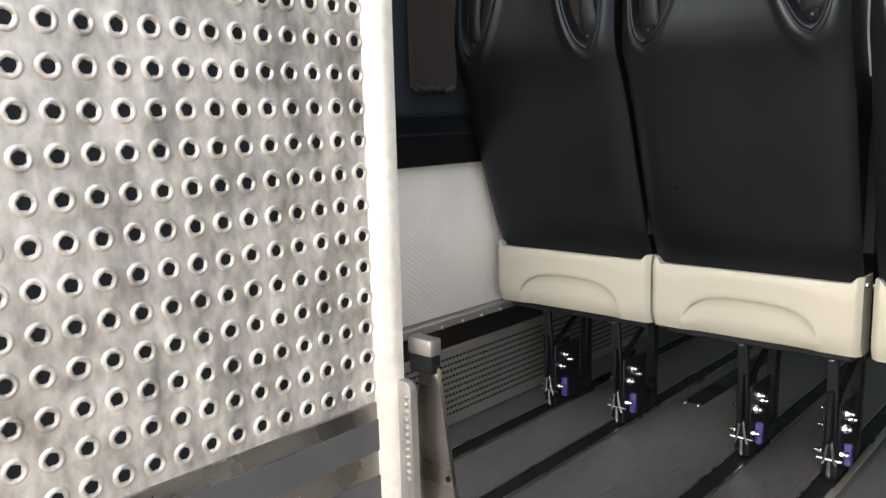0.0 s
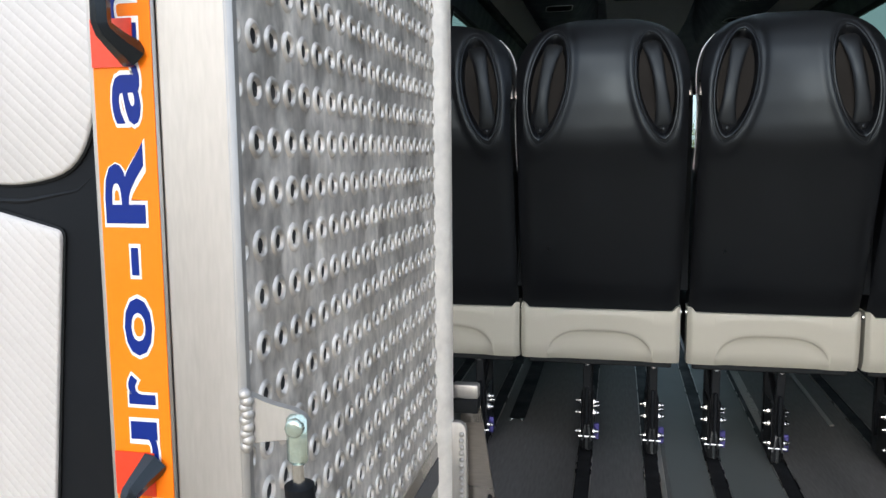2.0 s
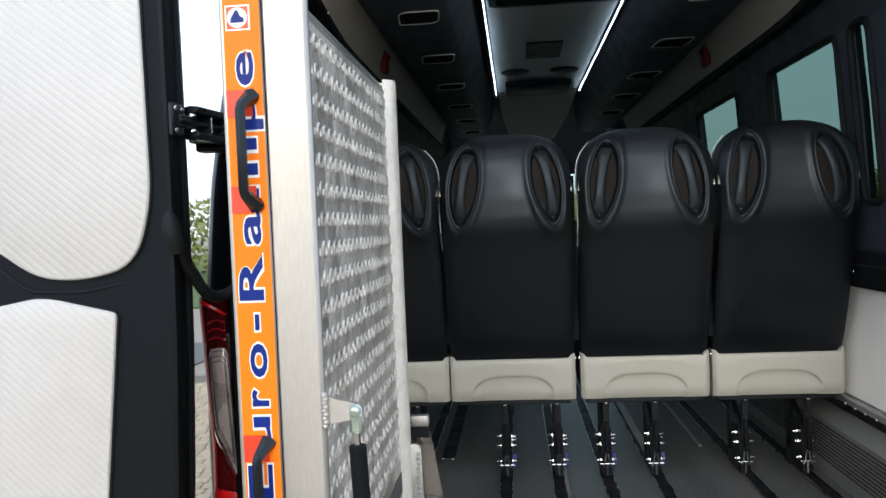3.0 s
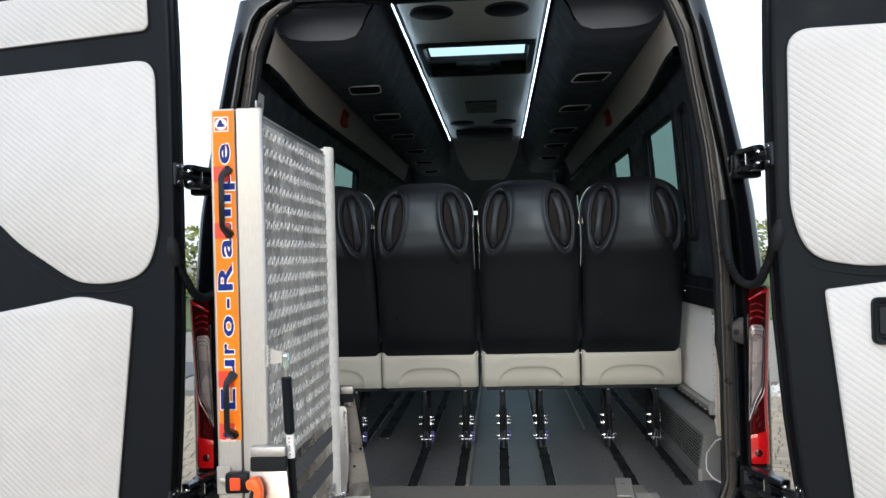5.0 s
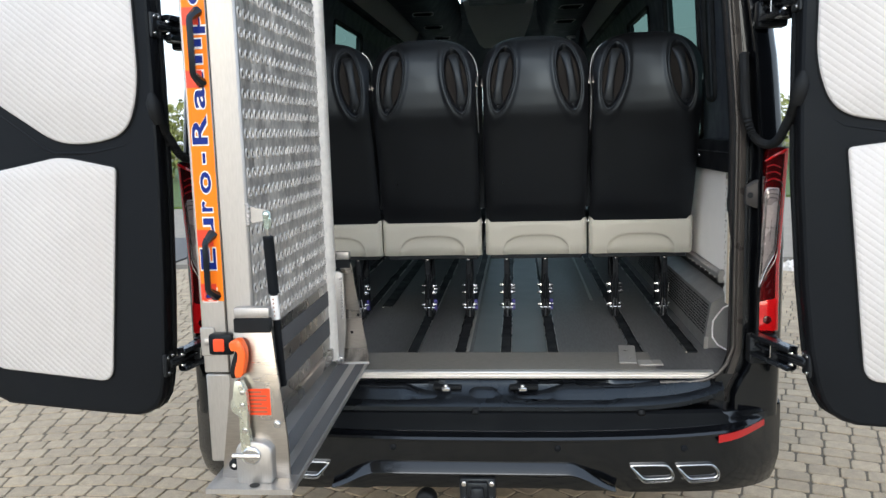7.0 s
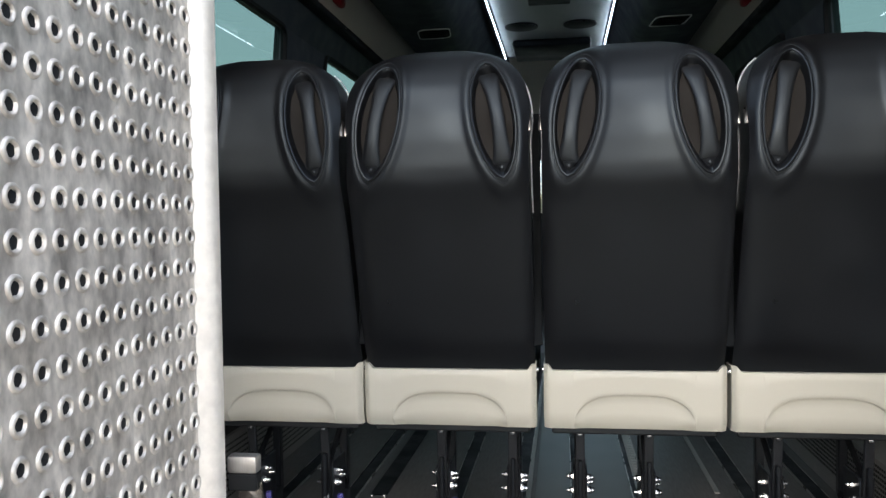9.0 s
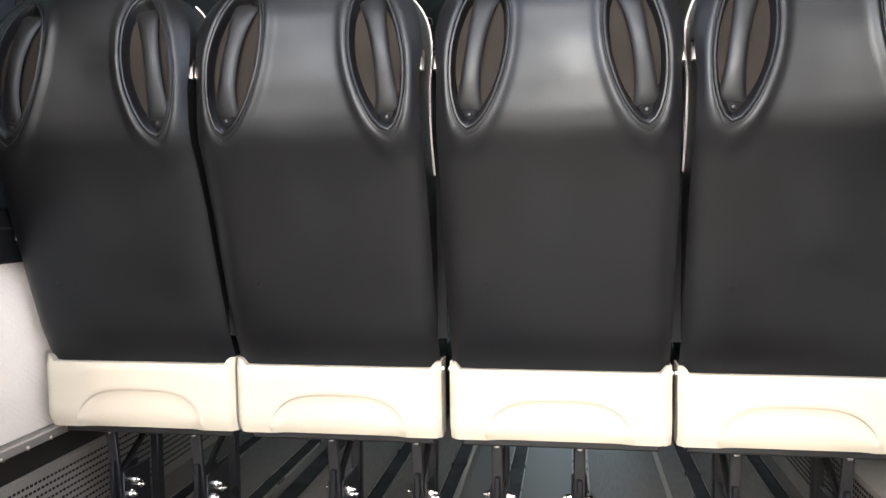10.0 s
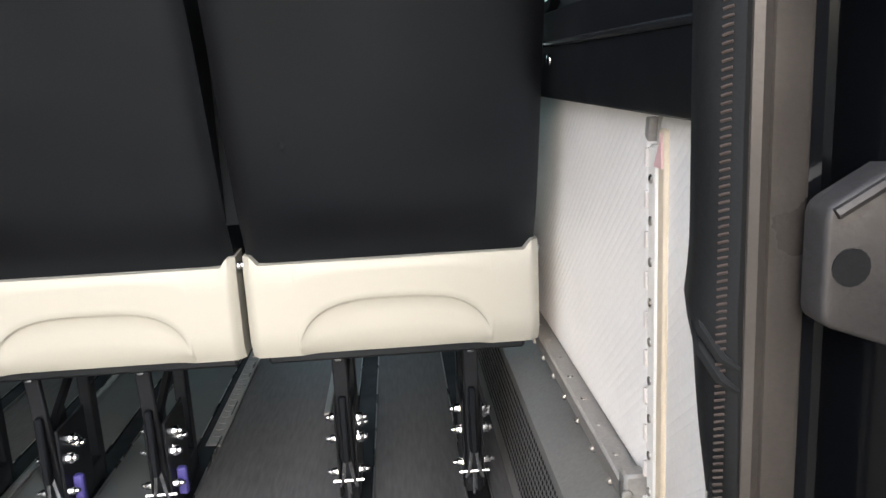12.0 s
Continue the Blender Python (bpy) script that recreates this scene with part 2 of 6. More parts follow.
# ---- building helpers ----
class Shape:
    """A growing list of vertices and faces."""

    def __init__(self):
        self.v, self.f = [], []

    def add(self, verts, faces):
        k = len(self.v)
        self.v += [tuple(p) for p in verts]
        self.f += [tuple(i + k for i in q) for q in faces]
        return self

    def box(self, x0, x1, y0, y1, z0, z1, b=0.002, m=None):
        """A box with chamfered edges, turned by m."""
        b = min(b, (x1 - x0) / 2.2, (y1 - y0) / 2.2, (z1 - z0) / 2.2)
        bm = bmesh.new()
        bmesh.ops.create_cube(bm, size=1.0)
        for q in bm.verts:
            q.co = Vector((x0 if q.co.x < 0 else x1, y0 if q.co.y < 0 else y1, z0 if q.co.z < 0 else z1))
        if b > 0.0004:
            bmesh.ops.bevel(bm, geom=bm.edges[:], offset=b, segments=2 if b > 0.004 else 1, affect="EDGES", profile=0.5)
        bm.verts.index_update()
        vs = [(m @ q.co) if m else q.co.copy() for q in bm.verts]
        fs = [[q.index for q in f.verts] for f in bm.faces]
        bm.free()
        return self.add(vs, fs)

    def tube(self, points, radius, sides=10, cap=True, closed=False):
        """A round tube along points; radius: a number or one for each point."""
        pts = [Vector(p) for p in points]
        n = len(pts)
        rad = radius if isinstance(radius, (list, tuple)) else [radius] * n
        rings, up = [], None
        for i in range(n):
            d = (pts[(i + 1) % n] - pts[i - 1]) if closed else (pts[min(i + 1, n - 1)] - pts[max(i - 1, 0)])
            d.normalize()
            if up is None:
                up = Vector((0, 0, 1)) if abs(d.z) < 0.9 else Vector((1, 0, 0))
            a = d.cross(up)
            a.normalize()
            up = a.cross(d)
            rings.append([pts[i] + rad[i] * (math.cos(t) * a + math.sin(t) * up) for t in [2 * math.pi * k / sides for k in range(sides)]])
        vs = [p for r in rings for p in r]
        fs = []
        for i in range(n if closed else n - 1):
            j = (i + 1) % n
            fs += [(i * sides + k, i * sides + (k + 1) % sides, j * sides + (k + 1) % sides, j * sides + k) for k in range(sides)]
        if cap and not closed:
            fs += [tuple(range(sides))[::-1], tuple((n - 1) * sides + k for k in range(sides))]
        return self.add(vs, fs)

    def prism(self, outline, a, b, plane="xz", edge=0.0):
        """A flat outline pushed from a to b along the third axis, its far (b) rim rounded off by edge."""
        n = len(outline)
        cx, cy = sum(p[0] for p in outline) / n, sum(p[1] for p in outline) / n

        def put(p, h, inset):
            x, y = p
            if inset:
                d = math.hypot(x - cx, y - cy) or 1
                x, y = x - (x - cx) / d * inset, y - (y - cy) / d * inset
            return {"xz": (x, h, y), "yz": (h, x, y), "xy": (x, y, h)}[plane]

        s = 1 if b > a else -1
        levels = [(a, 0)] + ([(b - s * edge, 0), (b - s * edge * 0.3, edge * 0.4), (b, edge)] if edge else [(b, 0)])
        vs = [put(p, h, i) for h, i in levels for p in outline]
        fs = [tuple(range(n)), tuple((len(levels) - 1) * n + k for k in range(n))[::-1]]
        for j in range(len(levels) - 1):
            fs += [(j * n + (k + 1) % n, j * n + k, (j + 1) * n + k, (j + 1) * n + (k + 1) % n) for k in range(n)]
        return self.add(vs, fs)

    def sheet(self, rows, loop=False):
        """A skin through rows of equally many points."""
        n = len(rows[0])
        vs = [p for r in rows for p in r]
        fs = []
        for i in range(len(rows) - 1):
            fs += [(i * n + k, i * n + (k + 1) % n, (i + 1) * n + (k + 1) % n, (i + 1) * n + k) for k in range(n if loop else n - 1)]
        return self.add(vs, fs)

    def ball(self, c, r, n=8):
        rows = []
        for i in range(n // 2 + 1):
            t = math.pi * i / (n // 2)
            rows.append([(c[0] + r * math.sin(t) * math.cos(p), c[1] + r * math.sin(t) * math.sin(p), c[2] + r * math.cos(t)) for p in [2 * math.pi * k / n for k in range(n)]])
        return self.sheet(rows, True)

    def disc(self, c, axis, r, h, n=16, edge=0.0):
        """A short cylinder from c along axis by h."""
        c, a = Vector(c), Vector(axis).normalized()
        if edge:
            return self.tube([c, c + a * (h - edge), c + a * (h - edge * 0.3), c + a * h], [r, r, r - edge * 0.4, r - edge], n)
        return self.tube([c, c + a * h], r, n)


def rounded(points, r, steps=5):
    """The outline through points with its corners rounded; r: a number, or one for each corner."""
    n, out = len(points), []
    for i in range(n):
        p, a, b = Vector(points[i]), Vector(points[i - 1]), Vector(points[(i + 1) % n])
        q = r[i] if isinstance(r, (list, tuple)) else r
        da, db = (a - p), (b - p)
        q = min(q, da.length * 0.48, db.length * 0.48)
        p0, p1 = p + da.normalized() * q, p + db.normalized() * q
        for k in range(steps + 1):
            t = k / steps
            out.append(tuple((1 - t) ** 2 * p0 + 2 * t * (1 - t) * p + t * t * p1))
    return out


ORIGIN = {}


def thing(name, place, label, category, group="", kind=""):
    ob = new(name)
    ob.empty_display_size = 0.1
    ob.location = place
    ORIGIN[ob.name] = Vector(place)
    return tagged(ob, label, category, group, kind)


def part(name, shape, material, parent=None, label="", smooth=40, kind="", flip=False):
    """Links a shape, given in world coordinates, as one mesh object under its thing or part."""
    org = ORIGIN[parent.name] if parent is not None else Vector((0, 0, 0))
    me = bpy.data.meshes.new(name)
    me.from_pydata([tuple(Vector(p) - org) for p in shape.v], [], shape.f)
    me.validate()
    bm = bmesh.new()
    bm.from_mesh(me)
    bmesh.ops.recalc_face_normals(bm, faces=bm.faces)
    bm.to_mesh(me)
    bm.free()
    me.materials.append(material)
    if smooth:
        me.polygons.foreach_set("use_smooth", [True] * len(me.polygons))
        me.set_sharp_from_angle(angle=radians(smooth))
    ob = new(name, me)
    if parent is not None:
        ob.parent = parent
    ORIGIN[ob.name] = org
    return tagged(ob, label, kind=kind)


def smoothstep(x, a, b):
    t = min(1.0, max(0.0, (x - a) / (b - a)))
    return t * t * (3 - 2 * t)


def lerp_table(t, table):
    """Piecewise linear value at t of rows (t, value)."""
    if t <= table[0][0]:
        return table[0][1]
    for (a, u), (b, v) in zip(table, table[1:]):
        if t <= b:
            return u + (v - u) * (t - a) / (b - a)
    return table[-1][1]


# ---- ground and surroundings ----
ground = part("ground", Shape().sheet([[(x, y, -0.03) for x in (-400, -40, -8, 8, 40, 400)] for y in (-400, -40, -6, 6, 40, 400)]), M_GROUND, None, smooth=0)
tagged(ground, "sandy bed of a paved yard reaching the horizon", "ground", kind="structure")
road = part("road", Shape().box(-60, -4.2, 5.2, 9.5, -0.028, -0.006, 0), M_ASPHALT)
tagged(road, "grey asphalt lane beside the paved yard", "road", kind="structure")
lawn = part("lawn", Shape().box(-70, 70, 15.0, 60, -0.028, 0.02, 0), M_LAWN)
tagged(lawn, "green lawn beyond the paved yard", "lawn", kind="structure")

# ---- van: dimensions ----
FLOOR = 0.70
LENGTH = 6.0
INNER = [(0.66, 0.74), (0.70, 0.775), (0.78, 0.80), (1.5, 0.797), (1.9, 0.765), (2.3, 0.708), (2.42, 0.66), (2.48, 0.56)]
OUTER = [(0.40, 0.976), (0.55, 0.990), (0.83, 0.994), (1.10, 0.994), (1.43, 0.983), (1.71, 0.957), (1.9, 0.927), (2.1, 0.890), (2.3, 0.853), (2.5, 0.810), (2.62, 0.73)]

van = thing("van", (0, 1.0, 0), "black high-roof minibus with both rear doors open", "van")


def pillar(sign):
    s = Shape()
    rows = []
    zs = [0.56 + 0.04 * i for i in range(49)]
    for z in zs:
        a, o = lerp_table(z, INNER), lerp_table(z, OUTER)
        lean = 0.05 * smoothstep(z, 1.6, 2.5)
        prof = [(a + 0.11, 0.16), (a + 0.066, 0.105), (a + 0.034, 0.05), (a + 0.020, 0.01), (a + 0.022, -0.004), (a + 0.067, -0.006), (a + 0.071, 0.012), (a + 0.082, 0.012), (a + 0.086, -0.020), (a + 0.092, -0.046), (a + 0.100, -0.046), (a + 0.104, -0.02), (o - 0.055, -0.02), (o - 0.02, -0.008), (o - 0.005, 0.02), (o, 0.07), (o, 0.42)]
        narrow = min(1.0, (o - a - 0.02) / 0.165)
        prof = [(a + (x - a) * narrow, y) if k < 12 else (o - (o - x) * narrow, y) for k, (x, y) in enumerate(prof)]
        rows.append([(sign * x, y + lean, z) for x, y in prof])
    s.sheet(rows)
    return s


for sign in (-1, 1):
    part("rear_pillar", pillar(sign), M_PAINT, van, smooth=50)
    # leather-look trim over the aperture edge, rubber bead and thread seam along it
    def along(dx, y, z):
        return (sign * (lerp_table(z, INNER) + dx), y + 0.05 * smoothstep(z, 1.6, 2.5), z)

    heights = [0.70 + 0.03 * k for k in range(60)]
    corner = [(sign * 0.60, -0.013, 0.672), (sign * 0.69, -0.013, 0.673), (sign * 0.745, -0.012, 0.681), (sign * 0.785, -0.011, 0.702), (sign * 0.812, -0.010, 0.735)]
    part("weatherstrip", Shape().tube(corner + [along(0.032, -0.008, z) for z in heights if z > 0.77], 0.0065, 8), M_SEAL, van, "grey-brown rubber bead of the door aperture")
    part("aperture_bead", Shape().tube([along(0.0405, -0.006, z) for z in heights], 0.003, 6), M_PAINT, van)
    part("seal_lip", Shape().sheet([[along(dx, y, z) for dx, y in ((0.038, -0.0075), (0.040, -0.0095), (0.057, -0.0095), (0.060, -0.0070))] for z in heights]), M_SEAL, van, "grey-brown lip of the door seal")
    profile = ((0.033, -0.009, 0.0), (0.024, -0.013, 0.2), (0.015, -0.008, 0.6), (0.010, 0.002, 1.0), (0.012, 0.018, 1.0), (0.018, 0.04, 1.0), (0.032, 0.064, 0.7), (0.056, 0.095, 0.4), (0.09, 0.13, 0.0))

    def recede(z):
        return 0.003 * smoothstep(z, 1.25, 1.23) + 0.024 * smoothstep(z, 1.24, 0.98) - 0.003 * math.exp(-((z - 1.25) / 0.02) ** 2)

    trim = part("pillar_trim", Shape().sheet([[along(dx + w * recede(z), y, z) for dx, y, w in profile] for z in [0.70 + 0.015 * k for k in range(119)]]), M_RUBBER, van, "black leather-look pillar trim with a thread seam")
    seam = Shape()
    for k in range(375):
        z = 0.76 + 0.004 * k
        seam.tube([along(0.0146, -0.0080, z), along(0.0165, -0.0094, z + 0.0008), along(0.0188, -0.0106, z + 0.0014)], 0.0008, 5)
    part("thread_seam", seam, M_THREAD, trim, "brown thread seam", kind="stuff")
    for dz in (0.0, 0.012):
        part("trim_fold", Shape().tube([along(0.011, 0.012, 1.258 - dz), along(0.010, 0.0, 1.246 - dz), along(0.017, -0.010, 1.232 - dz), along(0.025, -0.013, 1.226 - dz)], [0.002, 0.0036, 0.0032, 0.0015], 6), M_RUBBER, trim)
    s = Shape()
    for z0, z1, rows in ((0.40, 1.40, 6), (2.18, 2.62, 5)):
        grid = []
        for i in range(rows + 1):
            z = z0 + (z1 - z0) * i / rows
            grid.append([(sign * lerp_table(z, OUTER), y, z) for y in (0.40, 2, 4, LENGTH + 0.2)])
        s.sheet(grid)
    part("body_side", s, M_PAINT, van)
header = Shape().box(-0.66, 0.66, 0.035, 0.12, 2.46, 2.60, 0.02)
part("rear_header", header, M_PAINT, van)
# the roof is open over the hatch
part("roof_rear", Shape().sheet([[(x, y, 2.62 + 0.10 * (1 - (abs(x) / 0.76) ** 4)) for x in [0.76 * k / 8 for k in range(-8, 9)]] for y in (0.02, 0.3, 0.85)]), M_PAINT, van)
part("roof_front", Shape().sheet([[(x, y, 2.62 + 0.10 * (1 - (abs(x) / 0.76) ** 4)) for x in [0.76 * k / 8 for k in range(-8, 9)]] for y in (2.15, 3.0, 4.0, LENGTH + 0.2)]), M_PAINT, van)
for sign in (-1, 1):
    part("roof_side", Shape().sheet([[(sign * x, y, 2.62 + 0.10 * (1 - (abs(x) / 0.76) ** 4)) for x in (0.27, 0.4, 0.55, 0.7, 0.76)] for y in (0.85, 2.15)]), M_PAINT, van)
part("underbody", Shape().box(-0.9, 0.9, 0.25, LENGTH, 0.36, 0.60, 0.03), M_RUBBER, van, "dark underbody of the van")

# ---- sill, ledge and bumper ----
ledge = [(0.012, 0.684), (-0.004, 0.679), (-0.012, 0.668), (-0.02, 0.650), (-0.05, 0.632), (-0.075, 0.622), (-0.086, 0.612), (-0.086, 0.598), (-0.07, 0.590), (0.02, 0.588)]
rows = []
for k in range(61):
    x = -0.80 + 1.60 * k / 60
    e = (abs(x) / 0.80) ** 6
    dip = 0.014 * (smoothstep(abs(abs(x) - 0.28), 0.17, 0.13))
    rows.append([(x, y + 0.05 * e + (dip if 0.63 < z < 0.675 else 0), z + (0.045 if z < 0.66 else 0.014) * e - (dip * 0.5 if z > 0.63 else 0)) for y, z in ledge])
part("sill_ledge", Shape().sheet(rows), M_SATIN, van, "black plastic step ledge under the sill")
PROFILE = [(0.05, 0.602), (-0.070, 0.597), (-0.086, 0.590), (-0.092, 0.572), (-0.094, 0.546), (-0.100, 0.534), (-0.116, 0.529), (-0.132, 0.525), (-0.138, 0.518), (-0.136, 0.511), (-0.126, 0.506), (-0.122, 0.47), (-0.120, 0.42), (-0.112, 0.37), (-0.09, 0.335), (-0.03, 0.322), (0.2, 0.325)]


def bumper_point(x, y, z):
    e = abs(x) / 0.998
    flush = smoothstep(e, 0.80, 0.95)
    y += flush * max(0.0, -0.096 - y) * (1.0 if z > 0.42 else 0.6)
    low = smoothstep(abs(x), 0.40, 0.50)
    z2 = z + (0.045 * (1 - low) - 0.01 if z < 0.40 else (0.018 * (1 - low) if z < 0.44 else 0))
    z2 += 0.042 * e ** 3 if 0.50 < z < 0.56 else 0
    return (x * (1 - 0.03 * smoothstep(z, 0.45, 0.30)), y + 0.105 * e ** 10 + 0.022 * e ** 2, z2)


rows = []
for k in range(81):
    a = -1 + 2 * k / 80
    x = 0.998 * (abs(a) ** 0.9) * (1 if a > 0 else -1)
    rows.append([bumper_point(x, y, z) for y, z in PROFILE])
for sign in (-1, 1):
    tail = [(sign * 1.000 * (1 - 0.03 * smoothstep(z, 0.45, 0.30)), 0.9, z) for y, z in PROFILE]
    rows = [tail] + rows if sign < 0 else rows + [tail]
bumper = part("bumper", Shape().sheet(rows), M_PAINT, van, "glossy black rear bumper", smooth=35)
# Extra matt sheet over the gloss paint, added to suppress its bright reflection.
part("riser_cover", Shape().sheet([[(p[0], p[1] - 0.0025, p[2] + (0.540 - p[2]) * smoothstep(abs(x), 0.78, 0.87)) for p in [bumper_point(x, y, z) for y, z in ((-0.074, 0.598), (-0.0875, 0.590), (-0.093, 0.572), (-0.095, 0.546), (-0.100, 0.536))]] for x in [-0.87 + 1.74 * k / 60 for k in range(61)]]), M_MATT, bumper, "matt black sheet added over the riser to keep it dark")
rows = []
for k in range(61):
    x = -0.485 + 0.93 * k / 60
    drop = smoothstep(abs(x + 0.02), 0.31, 0.475)
    zt, out = 0.436 - 0.082 * drop, 1 - 0.7 * drop
    low = max(0.345, zt - 0.085)
    rows.append([(x, -0.112, zt + 0.002), (x, -0.120 - 0.003 * out, zt), (x, -0.120 - 0.023 * out, zt - 0.024 * out), (x, -0.120 - 0.026 * out, zt - 0.030 * out), (x, -0.120 - 0.025 * out, zt - 0.036 * out), (x, -0.120 - 0.018 * out, zt - 0.042 * out), (x, -0.120 - 0.012 * out, low + 0.008), (x, -0.118 - 0.008 * out, low), (x, -0.09, low - 0.004)])
part("diffuser_lip", Shape().sheet(rows), M_PAINT, bumper, "gloss black diffuser lip", smooth=30)
for sign in (-1, 1):
    s = Shape()
    top, bot = [], []
    for k in range(9):
        x = sign * (0.765 + 0.165 * k / 8)
        b = bumper_point(x, -0.138, 0.518)
        top.append((b[0], b[1] - 0.003, 0.533 + 0.022 * k / 8))
        bot.append((b[0], b[1] - 0.003, 0.508 + 0.026 * k / 8))
    back = [[(p[0], p[1] + 0.02, p[2]) for p in q] for q in (top, bot)]
    s.sheet([back[0], top, bot, back[1]])
    part("reflector", s, M_REFLECTOR, bumper, "red rear reflector")
    for x0, x1 in ((0.497, 0.632), (0.642, 0.777)):
        sk = 0.022
        o = [(sign * (x0 - sk * 0.6), 0.434), (sign * (x1 - sk * 1.1), 0.436), (sign * x1, 0.406), (sign * (x1 - 0.004), 0.376), (sign * (x0 + 0.035), 0.370)]
        if sign < 0:
            o = o[::-1]
        outer = rounded(o, 0.014, 4)
        cx = sum(p[0] for p in outer) / len(outer)
        cz = sum(p[1] for p in outer) / len(outer)
        ring = [[(cx + (x - cx) * f, bumper_point(x, -0.11, 0.39)[1] + d - 0.004, cz + (z - cz) * g) for x, z in outer] for f, g, d in ((1, 1, 0.03), (1, 1, -0.012), (0.988, 0.965, -0.017), (0.965, 0.91, -0.018), (0.95, 0.87, -0.012), (0.94, 0.84, 0.0), (0.935, 0.83, 0.03))]
        trim = part("exhaust_trim", Shape().sheet(ring, True), M_CHROME, bumper, "chrome-rimmed exhaust trim")
        g = Shape()
        lo, hi = min(sign * x0, sign * x1), max(sign * x0, sign * x1)
        part("grille_back", Shape().sheet([[(x, bumper_point(x, -0.11, 0.39)[1] + 0.001, z) for x in [lo + (hi - lo) * k / 8 for k in range(9)]] for z in (0.374, 0.432)]), M_MATT, bumper)
        for j in range(7):
            z = 0.382 + 0.007 * j
            g.tube([(x, bumper_point(x, -0.11, 0.39)[1] - 0.003, z) for x in [lo + 0.018 + (hi - lo - 0.036) * k / 6 for k in range(7)]], 0.0017, 4)
        for j in range(14):
            x = lo + 0.018 + (hi - lo - 0.036) * j / 13
            g.tube([(x - 0.003, bumper_point(x, -0.11, 0.39)[1] - 0.004, 0.380), (x + 0.003, bumper_point(x, -0.11, 0.39)[1] - 0.004, 0.428)], 0.0015, 4)
        inner = [(cx + (x - cx) * 0.89, bumper_point(x, -0.11, 0.39)[1] - 0.009, cz + (z - cz) * 0.70) for x, z in outer]
        part("inner_rim", Shape().tube(inner, 0.0016, 6, closed=True), M_CHROME, trim, "thin chrome inner rim")
        part("exhaust_grille", g, M_TRIM, bumper, "grey mesh in the exhaust trim")
for x in (-0.275, 0.26, 0.66, -0.66):
    p = bumper_point(x, -0.124, 0.485)
    part("parking_sensor", Shape().disc((x, p[1] + 0.004, 0.487), (0, -1, 0), 0.011, 0.008, 14, 0.002), M_PLASTIC, bumper)
hitch = Shape().box(-0.058, 0.060, -0.150, -0.12, 0.303, 0.394, 0.01)
hitch.box(-0.022, 0.024, -0.180, -0.12, 0.262, 0.372, 0.01).box(-0.034, 0.036, -0.165, -0.14, 0.318, 0.385, 0.008).ball((0, -0.172, 0.30), 0.027, 14).box(-0.045, 0.045, -0.10, 0.2, 0.27, 0.33, 0.01)
tow = part("towing_hitch", hitch, M_BLACK, van, "black towing hitch")
for x in (-0.042, 0.047):
    for z in (0.321, 0.377):
        part("bolt", Shape().disc((x, -0.149, z), (0, -1, 0), 0.0105, 0.010, 6, 0.003), M_CHROME, tow, "zinc-plated bolt")
part("trailer_socket", Shape().disc((-0.175, -0.06, 0.285), (0, -1, 0.15), 0.035, 0.06, 18, 0.008), M_RUBBER, van, "black trailer socket")
ridge = [(-0.76, 0.657), (-0.5, 0.655), (-0.235, 0.653), (-0.185, 0.631), (-0.045, 0.631), (-0.01, 0.650), (0.055, 0.650), (0.09, 0.631), (0.22, 0.631), (0.28, 0.653), (0.5, 0.655), (0.76, 0.662)]
rows = []
for k in range(121):
    x = -0.76 + 1.52 * k / 120
    z = (lerp_table(x - 0.012, ridge) + lerp_table(x, ridge) + lerp_table(x + 0.012, ridge)) / 3
    e = (abs(x) / 0.80) ** 6
    rows.append([(x, -0.004 + 0.05 * e, z + 0.045 * e + 0.012), (x, -0.024 + 0.05 * e, z + 0.045 * e + 0.006), (x, -0.036 + 0.05 * e, z + 0.045 * e), (x, -0.046 + 0.05 * e, z + 0.045 * e - 0.012), (x, -0.058 + 0.05 * e, 0.626 + 0.045 * e)])
part("ledge_step", Shape().sheet(rows), M_SATIN, van, "black moulded step round the lock recesses", smooth=30)
for x in (-0.10, 0.155):
    s = Shape().box(x - 0.048, x + 0.048, -0.034, -0.002, 0.652, 0.665, 0.003)
    plate = part("lock_plate", s, M_RUBBER, van, "dark lock recess")
    part("striker", Shape().box(x - 0.018, x + 0.012, -0.045, -0.026, 0.648, 0.664, 0.004).disc((x - 0.004, -0.036, 0.662), (0, 0, 1), 0.008, 0.008, 10, 0.002), M_CHROME, plate, "zinc-plated striker")
for x in (-0.004, 0.53):
    part("rubber_stop", Shape().disc((x, -0.082, 0.60), (0, -0.6, -1), 0.013, 0.016, 12, 0.004), M_RUBBER, van)

for sign in (-1, 1):
    for y in (1.35, 5.15):
        def spun(profile, c=(0, y, 0.345)):
            return [[(sign * x, c[1] + r * math.cos(t), c[2] + r * math.sin(t)) for x, r in profile] for t in [2 * math.pi * k / 36 for k in range(37)]]

        wheel = part("wheel", Shape().sheet(spun(((0.73, 0.24), (0.735, 0.31), (0.755, 0.338), (0.80, 0.345), (0.89, 0.345), (0.925, 0.336), (0.94, 0.31), (0.935, 0.24)))), M_RUBBER, van, "black tyre")
        part("rim", Shape().sheet(spun(((0.80, 0.24), (0.932, 0.238), (0.925, 0.215), (0.90, 0.16), (0.905, 0.06), (0.915, 0.04), (0.915, 0.0)))), M_ALU, wheel, "silver rim")
